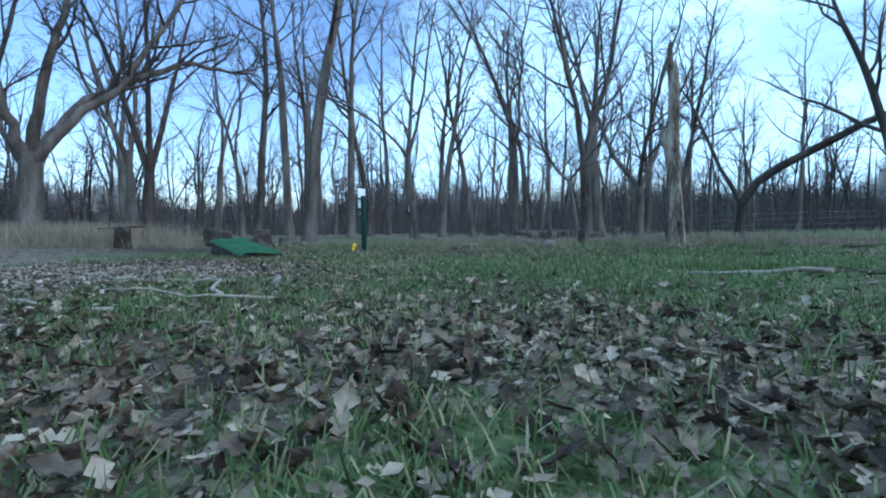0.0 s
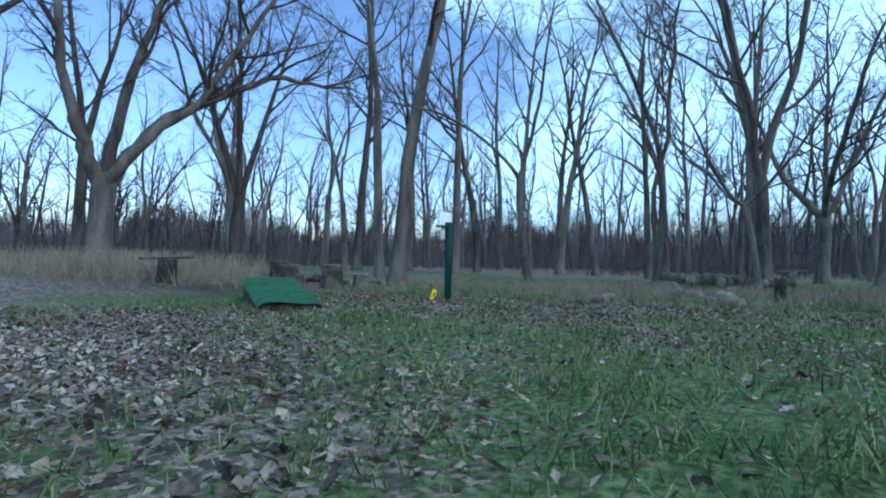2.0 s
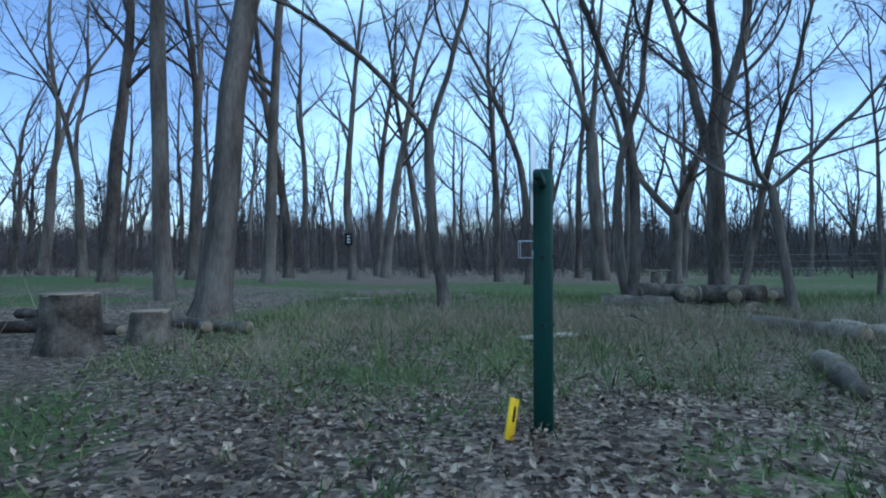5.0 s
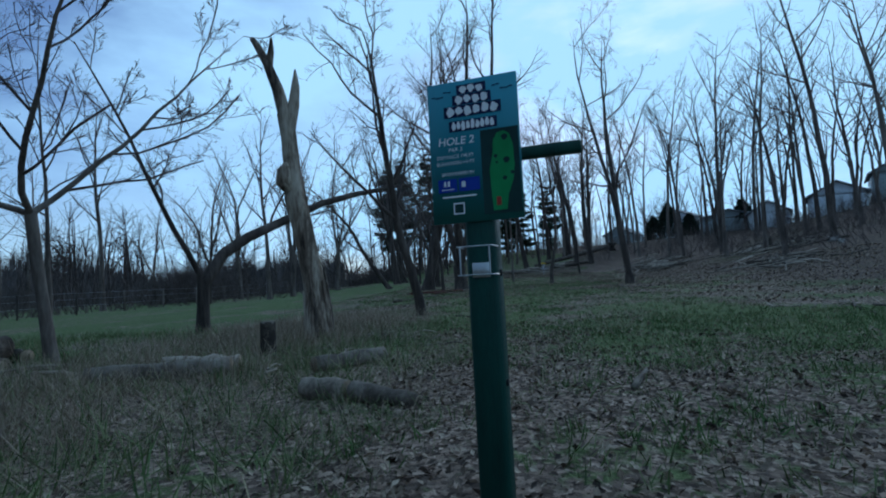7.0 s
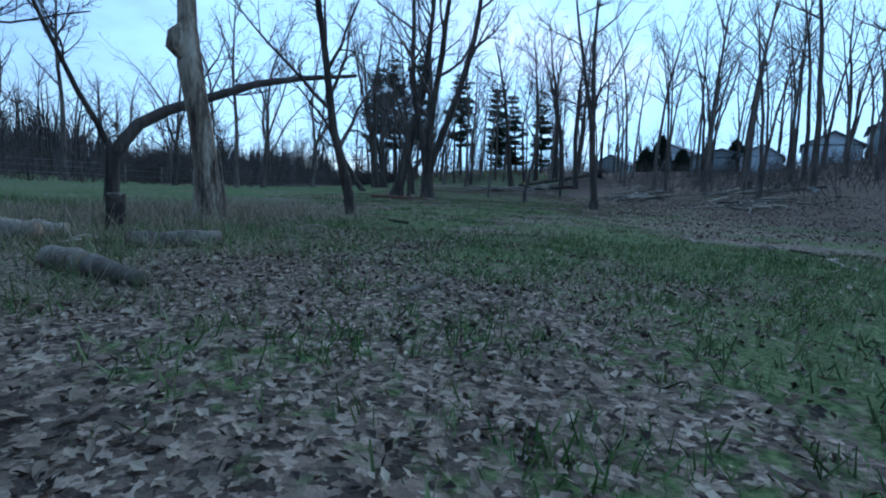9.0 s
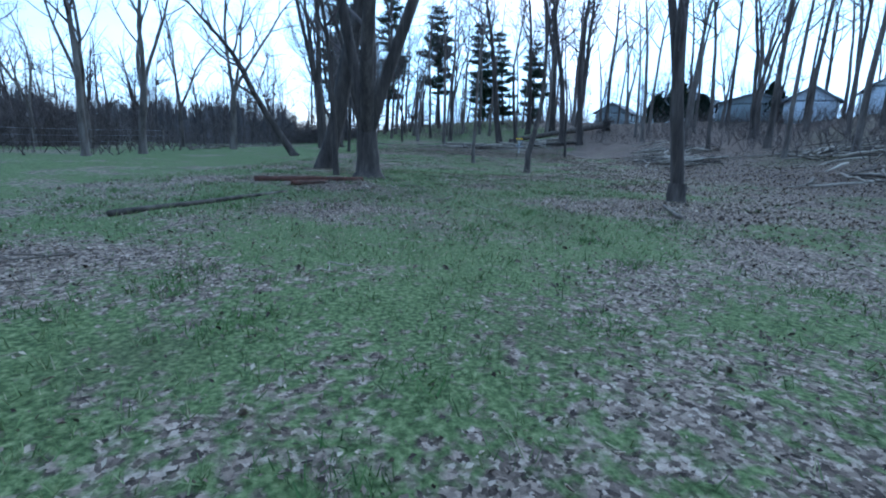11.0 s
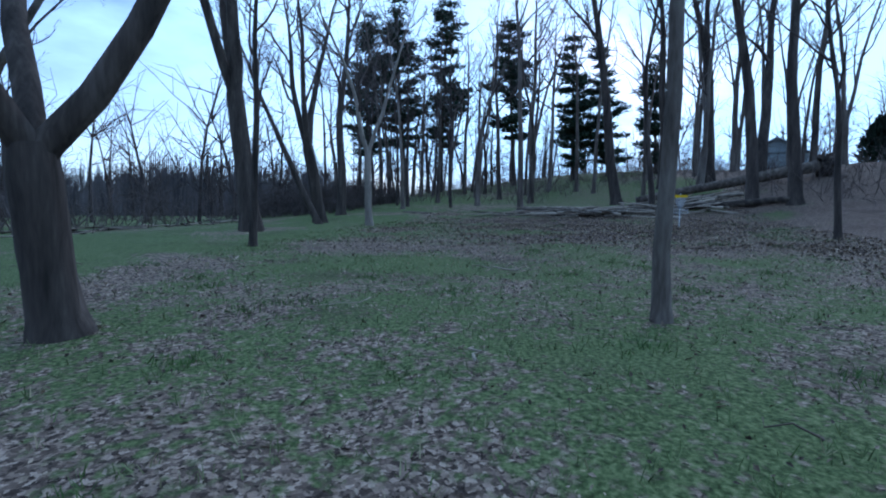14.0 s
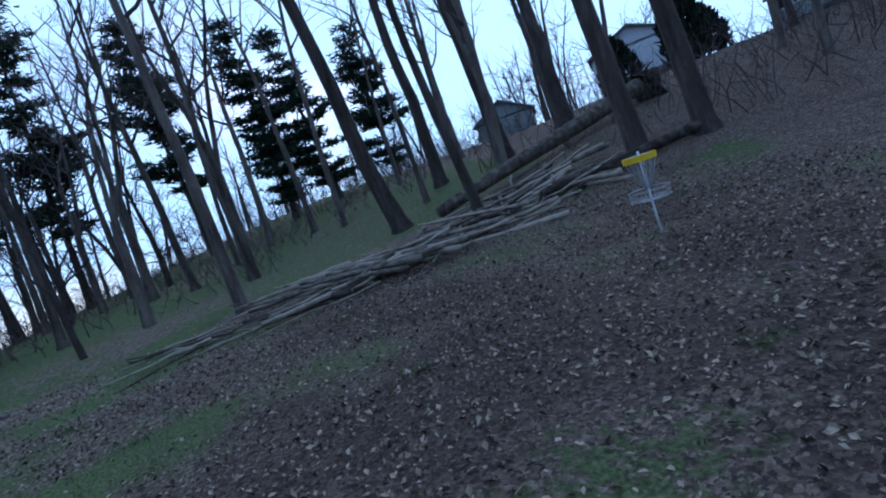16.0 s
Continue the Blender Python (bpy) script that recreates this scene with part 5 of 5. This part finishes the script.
# ---- the basket ----
def basket(x, y):
    t = thing("disc_golf_basket", stand(x, y, 0.4), "steel disc golf basket with a yellow band and hanging chains", "basket")
    b = Build()
    b.tube([(0, 0, -0.1), (0, 0, 1.42), (0, 0, 1.425)], [0.022, 0.022, 0.002], 10)
    part("pole", b, STEEL, t)

    def ring(r, z, wire, parent, name="ring"):
        a = np.linspace(0, 2 * math.pi, 33)
        bb = Build()
        bb.tube(np.stack([r * np.cos(a), r * np.sin(a), 0 * a + z], -1), np.full(33, wire), 5)
        return part(name, bb, STEEL, parent)

    b = Build()
    a = np.linspace(0, 2 * math.pi, 41)
    for r0, r1, z0, z1 in ((0.275, 0.275, 1.26, 1.36), (0.275, 0.268, 1.36, 1.36), (0.268, 0.268, 1.36, 1.26), (0.268, 0.275, 1.26, 1.26)):
        v = np.concatenate([np.stack([r0 * np.cos(a), r0 * np.sin(a), 0 * a + z0], -1), np.stack([r1 * np.cos(a), r1 * np.sin(a), 0 * a + z1], -1)])
        i = np.arange(40)
        b.add(v, np.stack([i, i + 1, i + 42, i + 41], -1))
    part("band", b, YELLOW, t, "yellow plastic band")
    for k in range(6):
        bb = Build()
        c, s = math.cos(k * math.pi / 3), math.sin(k * math.pi / 3)
        bb.tube([(0, 0, 1.36), (0.268 * c, 0.268 * s, 1.345)], [0.005, 0.005], 5)
        part("spoke", bb, STEEL, t)
    tray = ring(0.33, 0.78, 0.006, t, "tray")
    ring(0.33, 0.70, 0.004, tray)
    ring(0.33, 0.62, 0.006, tray)
    ring(0.18, 0.615, 0.004, tray)
    for k in range(28):
        bb = Build()
        c, s = math.cos(k * math.pi / 14), math.sin(k * math.pi / 14)
        bb.tube([(0.33 * c, 0.33 * s, 0.79), (0.33 * c, 0.33 * s, 0.615), (0.022 * c, 0.022 * s, 0.60)], [0.003] * 3, 4)
        part("wire", bb, STEEL, tray)
    for k in range(24):
        bb = Build()
        c, s = math.cos(k * math.pi / 12), math.sin(k * math.pi / 12)
        r0 = 0.25 if k % 2 else 0.17
        sp = np.linspace(0, 1, 12)
        rr = r0 + (0.05 - r0) * sp ** 1.5
        zz = 1.33 - 0.52 * sp
        bb.tube(np.stack([rr * c, rr * s, zz], -1), np.where(np.arange(12) % 2, 0.0075, 0.0045), 5)
        part("chain", bb, STEEL, t)


basket(52.2, 9.05)


def number_box(x, y, z, face):
    t = thing("tree_box", Matrix.Translation((x, y, z)) @ Matrix.Rotation(face, 4, "Z"), "small black box with pale marks fixed to a trunk", "box")
    b = Build()
    b.box(pose(0, 0, 0), (0.34, 0.12, 0.55))
    body = part("body", b, BLACK, t)
    for k, zz in enumerate((0.12, -0.02, -0.14)):
        b = Build()
        b.box(pose(0, -0.063, zz), (0.14, 0.006, 0.05))
        part("pale_mark", b, WHITE, body)


number_box(-11.75, 36.2, 1.9, 0.0)


# ---- houses on the ridge ----
def house(x, y, turn, w, d, h, rise, siding, label, base=None):
    t = thing("house", Matrix.Translation((x, y, (gz(x, y) if base is None else base) - 0.3)) @ Matrix.Rotation(turn, 4, "Z"), label, "house", "houses on the ridge")
    b = Build()
    b.box(pose(0, 0, h / 2), (w, d, h))
    part("wall", b, siding, t, smooth=False)
    for s in (-1, 1):
        b = Build()
        b.add([(s * w / 2, -d / 2, h), (s * w / 2, d / 2, h), (s * w / 2, 0, h + rise), (s * (w / 2 - 0.15), 0, h + rise)], [[0, 1, 2, 3]])
        part("gable", b, siding, t, smooth=False)
    ang = math.degrees(math.atan2(rise, d / 2))
    for s in (-1, 1):
        b = Build()
        ln = math.hypot(rise, d / 2) + 0.45
        b.box(pose(0, s * (d / 4 + 0.1), h + rise / 2 - 0.05, -s * ang, 0, 0), (w + 0.7, ln, 0.16))
        part("roof", b, ROOFING, t, smooth=False)
    for s in (-1, 1):
        for k in range(3):
            for fl in range(max(1, int(h // 2.6))):
                px = (k - 1) * w * 0.3
                b = Build()
                b.box(pose(px, s * (d / 2 + 0.03), 1.6 + fl * 2.7), (1.1, 0.09, 1.35))
                win = part("window", b, WHITE, t, smooth=False)
                b = Build()
                b.box(pose(px, s * (d / 2 + 0.06), 1.6 + fl * 2.7), (0.92, 0.07, 1.17))
                part("pane", b, GLASS, win, smooth=False)


house(53.0, -23.2, -0.5, 7, 5.0, 2.5, 1.3, SIDING_W, "white sided house with a low gable on the ridge")
house(57.0, -18.2, -0.5, 6, 4.0, 2.0, 1.2, SIDING_W, "pale sided house with a gable on the ridge")
house(62.5, -15.8, -0.35, 4, 6.5, 1.9, 1.0, SIDING_G, "low grey house behind trees on the ridge")
house(50.5, -28.5, -0.55, 7, 5.5, 3.2, 1.5, SIDING_G, "grey sided house on the ridge")
house(89.5, -9.5, -0.55, 7, 5, 2.3, 1.4, SIDING_G, "low grey-green house above the bank", 5.9)
house(79.5, -16.5, -0.7, 6.5, 6, 2.6, 1.3, SIDING_W, "pale blue-white house above the bank", 6.9)


# ---- field fence ----
def fence():
    t = thing("wire_fence", Matrix.Translation((14, 38, 0)), "thin wire fence on slim posts by the field", "fence")
    xs = np.linspace(-8, 26, 12)
    for x in xs:
        b = Build()
        wx, wy = 14 + x, 38 - 0.15 * x
        b.tube([(x, -0.15 * x, gz(wx, wy) - 0.1), (x, -0.15 * x, gz(wx, wy) + 1.25), (x, -0.15 * x, gz(wx, wy) + 1.252)], [0.045, 0.04, 0.002], 6)
        part("post", b, LOGBARK, t)
    for h in (0.5, 0.85, 1.18):
        b = Build()
        b.tube([(x, -0.15 * x, gz(14 + x, 38 - 0.15 * x) + h) for x in xs], [0.003] * 12, 4)
        part("wire", b, STEEL, t)


fence()


# ---- fallen leaves, grass and straw ----
def scatter():
    rng = np.random.default_rng(21)

    def turned(tpl, pos, yaw, tilt, roll, size):
        n = len(pos)
        v = np.repeat(tpl[None], n, 0) * size[:, None, None]
        cr, sr = np.cos(roll)[:, None], np.sin(roll)[:, None]
        y, z = v[..., 1] * cr - v[..., 2] * sr, v[..., 1] * sr + v[..., 2] * cr
        x = v[..., 0]
        ct, st = np.cos(tilt)[:, None], np.sin(tilt)[:, None]
        x, z = x * ct + z * st, -x * st + z * ct
        cy, sy = np.cos(yaw)[:, None], np.sin(yaw)[:, None]
        return np.stack([x * cy - y * sy, x * sy + y * cy, z], -1) + pos[:, None]

    def spots(n, area, want):
        out = []
        while len(out) < n:
            x, y = area(rng)
            if rng.random() < want(x, y):
                out.append((x, y, gz(x, y) + 0.05 * noise.noise((x * 0.6, y * 0.6, 0)) + 0.025 * noise.noise((x * 2.3, y * 2.3, 5))))
        return np.array(out)

    def put(name, b, mat, label, cat):
        tagged(part(name, b, mat, smooth=False), label, cat, kind="stuff")

    def all_over(g):
        k = g.random()
        if k < 0.24:
            return g.uniform(-9, 2), g.uniform(3.8, 16)
        if k < 0.58:
            return g.uniform(-10, 26), g.uniform(9, 20)
        return g.uniform(12, 56), g.uniform(6, 22)

    def near_start(g):
        return -2.9 + g.normal(0, 2.2), 3.9 + abs(g.normal(0, 2.6))

    s = np.linspace(0, 1, 6)
    half = np.array([0.04, 0.26, 0.14, 0.36, 0.18, 0.03])
    rows = [(x - 0.5, w * e, 0.10 * abs(e) + 0.12 * (x - 0.5) ** 2) for x, w in zip(s, half) for e in (-1, 0, 1)]
    lobed = np.array(rows)
    lq = np.array([[r * 3 + c, r * 3 + c + 1, r * 3 + c + 4, r * 3 + c + 3] for r in range(5) for c in range(2)])
    simple = np.array([(-0.5, 0, 0), (0, -0.3, 0.1), (0, 0.3, 0.13), (0.5, 0.02, 0.04), (0, 0, 0.0)], float)[[0, 1, 4, 2, 3]]
    sq = np.array([[0, 1, 2, 2], [0, 2, 3, 3], [1, 4, 2, 2], [2, 4, 3, 3]])

    def leaves(n, area, tpl, quads, size, name, label, mat=LEAF):
        pos = spots(n, area, lambda x, y: cover(x, y)[0] ** 1.3 + 0.03)
        pos[:, 2] += rng.uniform(0.006, 0.04, n)
        v = turned(tpl, pos, rng.uniform(0, 6.28, n), rng.normal(0, 0.5, n), rng.normal(0, 0.5, n), rng.uniform(*size, n))
        b = Build()
        b.add(v.reshape(-1, 3), (quads[None] + (np.arange(n) * len(tpl))[:, None, None]).reshape(-1, 4))
        put(name, b, mat, label, "leaves")

    leaves(4600, near_start, lobed, lq, (0.04, 0.105), "fallen_leaves", "curled dry oak leaves lying on grass")
    leaves(15000, lambda g: (g.triangular(-10.0, -7.5, -4.6), g.uniform(4.8, 9.8)), simple, sq, (0.03, 0.075), "leaf_litter", "pale bleached leaf litter under the trees", BLEACHED)
    leaves(20000, lambda g: (g.uniform(42, 60), g.uniform(5, 21)), simple, sq, (0.04, 0.10), "leaf_litter", "brown leaf litter round the basket")
    leaves(22000, lambda g: (g.uniform(4, 44), g.uniform(-3, 9)), simple, sq, (0.05, 0.12), "leaf_litter", "brown leaf litter on the wooded bank")
    leaves(7000, all_over, lobed, lq, (0.04, 0.085), "fallen_leaves", "curled dry oak leaves lying on grass")
    leaves(105000, all_over, simple, sq, (0.018, 0.055), "leaf_litter", "brown leaf litter on the lawn")

    blade = np.array([(0, -0.5, 0), (0, 0.5, 0), (0.35, 0.22, 0.95), (0.35, -0.22, 0.95)])
    blade[:, 1] *= 0.11

    def blades(n, area, want, size, mat, name, label, flat=0.35, clump=1, thin=1.0):
        pos = spots(n // clump, area, want)
        pos = np.repeat(pos, clump, 0) + np.c_[rng.normal(0, 0.035, (n // clump * clump, 2)), np.full(n // clump * clump, -0.005)]
        m = len(pos)
        v = turned(blade * np.array([1, thin, 1]), pos, rng.uniform(0, 6.28, m), rng.normal(0, flat, m), rng.normal(0, flat, m), rng.uniform(*size, m))
        b = Build()
        b.add(v.reshape(-1, 3), (np.array([[0, 1, 2, 3]])[None] + (np.arange(m) * 4)[:, None, None]).reshape(-1, 4))
        put(name, b, mat, label, "grass")

    blades(96000, all_over, lambda x, y: max(0.0, 1 - cover(x, y)[0] * 1.1 - cover(x, y)[1] * 0.8) + 0.04, (0.03, 0.10), GRASS, "lawn_grass", "short spring grass", 0.45, 6)
    blades(22000, near_start, lambda x, y: max(0.0, 1 - cover(x, y)[0]) + 0.12, (0.03, 0.09), GRASS, "lawn_grass", "short spring grass", 0.5, 5)
    blades(30000, lambda g: (g.uniform(-10, 3), g.uniform(16, 26)), lambda x, y: max(0.0, 0.9 - cover(x, y)[0] * 0.6), (0.06, 0.22), GRASS, "lawn_grass", "longer rough grass", 0.5, 6, 0.45)
    blades(16000, lambda g: (g.normal(-4.6, 2.4), g.normal(19.5, 1.1)), lambda x, y: 0.8, (0.08, 0.30), STRAW, "straw_grass", "dry straw-coloured weeds", 0.6, 5, 0.2)
    tufts = [all_over(rng) for _ in range(260)]
    blades(26000, lambda g: (lambda c: (c[0] + g.normal(0, 0.16), c[1] + g.normal(0, 0.16)))(tufts[g.integers(260)]), lambda x, y: 1.0, (0.03, 0.10), FRESH, "lawn_grass", "bright tufts of new grass", 0.5, 5)
    blades(14000, lambda g: (g.uniform(-10, -2.5), g.uniform(15.5, 21.5)), lambda x, y: 0.25 + 0.75 * (noise.noise((x * 0.9, y * 0.9, 2.0)) > 0.1), (0.06, 0.17), GRASS, "lawn_grass", "rank tufts of grass round the sign", 0.6, 7, 0.22)
    blades(9000, lambda g: (g.uniform(-9, -2), g.uniform(15.5, 21)), lambda x, y: 0.15 + 0.85 * (noise.noise((x * 0.7, y * 0.7, 9.0)) > 0.15), (0.08, 0.26), STRAW, "straw_grass", "flattened dry straw-coloured grass", 0.9, 6, 0.16)
    blades(12000, lambda g: (g.normal(-17, 2.2), g.normal(16.2, 1.4)), lambda x, y: 0.9, (0.25, 0.75), STRAW, "straw_grass", "tall dry straw-coloured grass", 0.35, 5, 0.13)
    blades(9000, lambda g: (g.normal(1.5, 2.2), g.normal(18.6, 1.1)), lambda x, y: 0.9, (0.12, 0.42), STRAW, "straw_grass", "dry straw-coloured weeds", 0.6, 5, 0.2)


scatter()
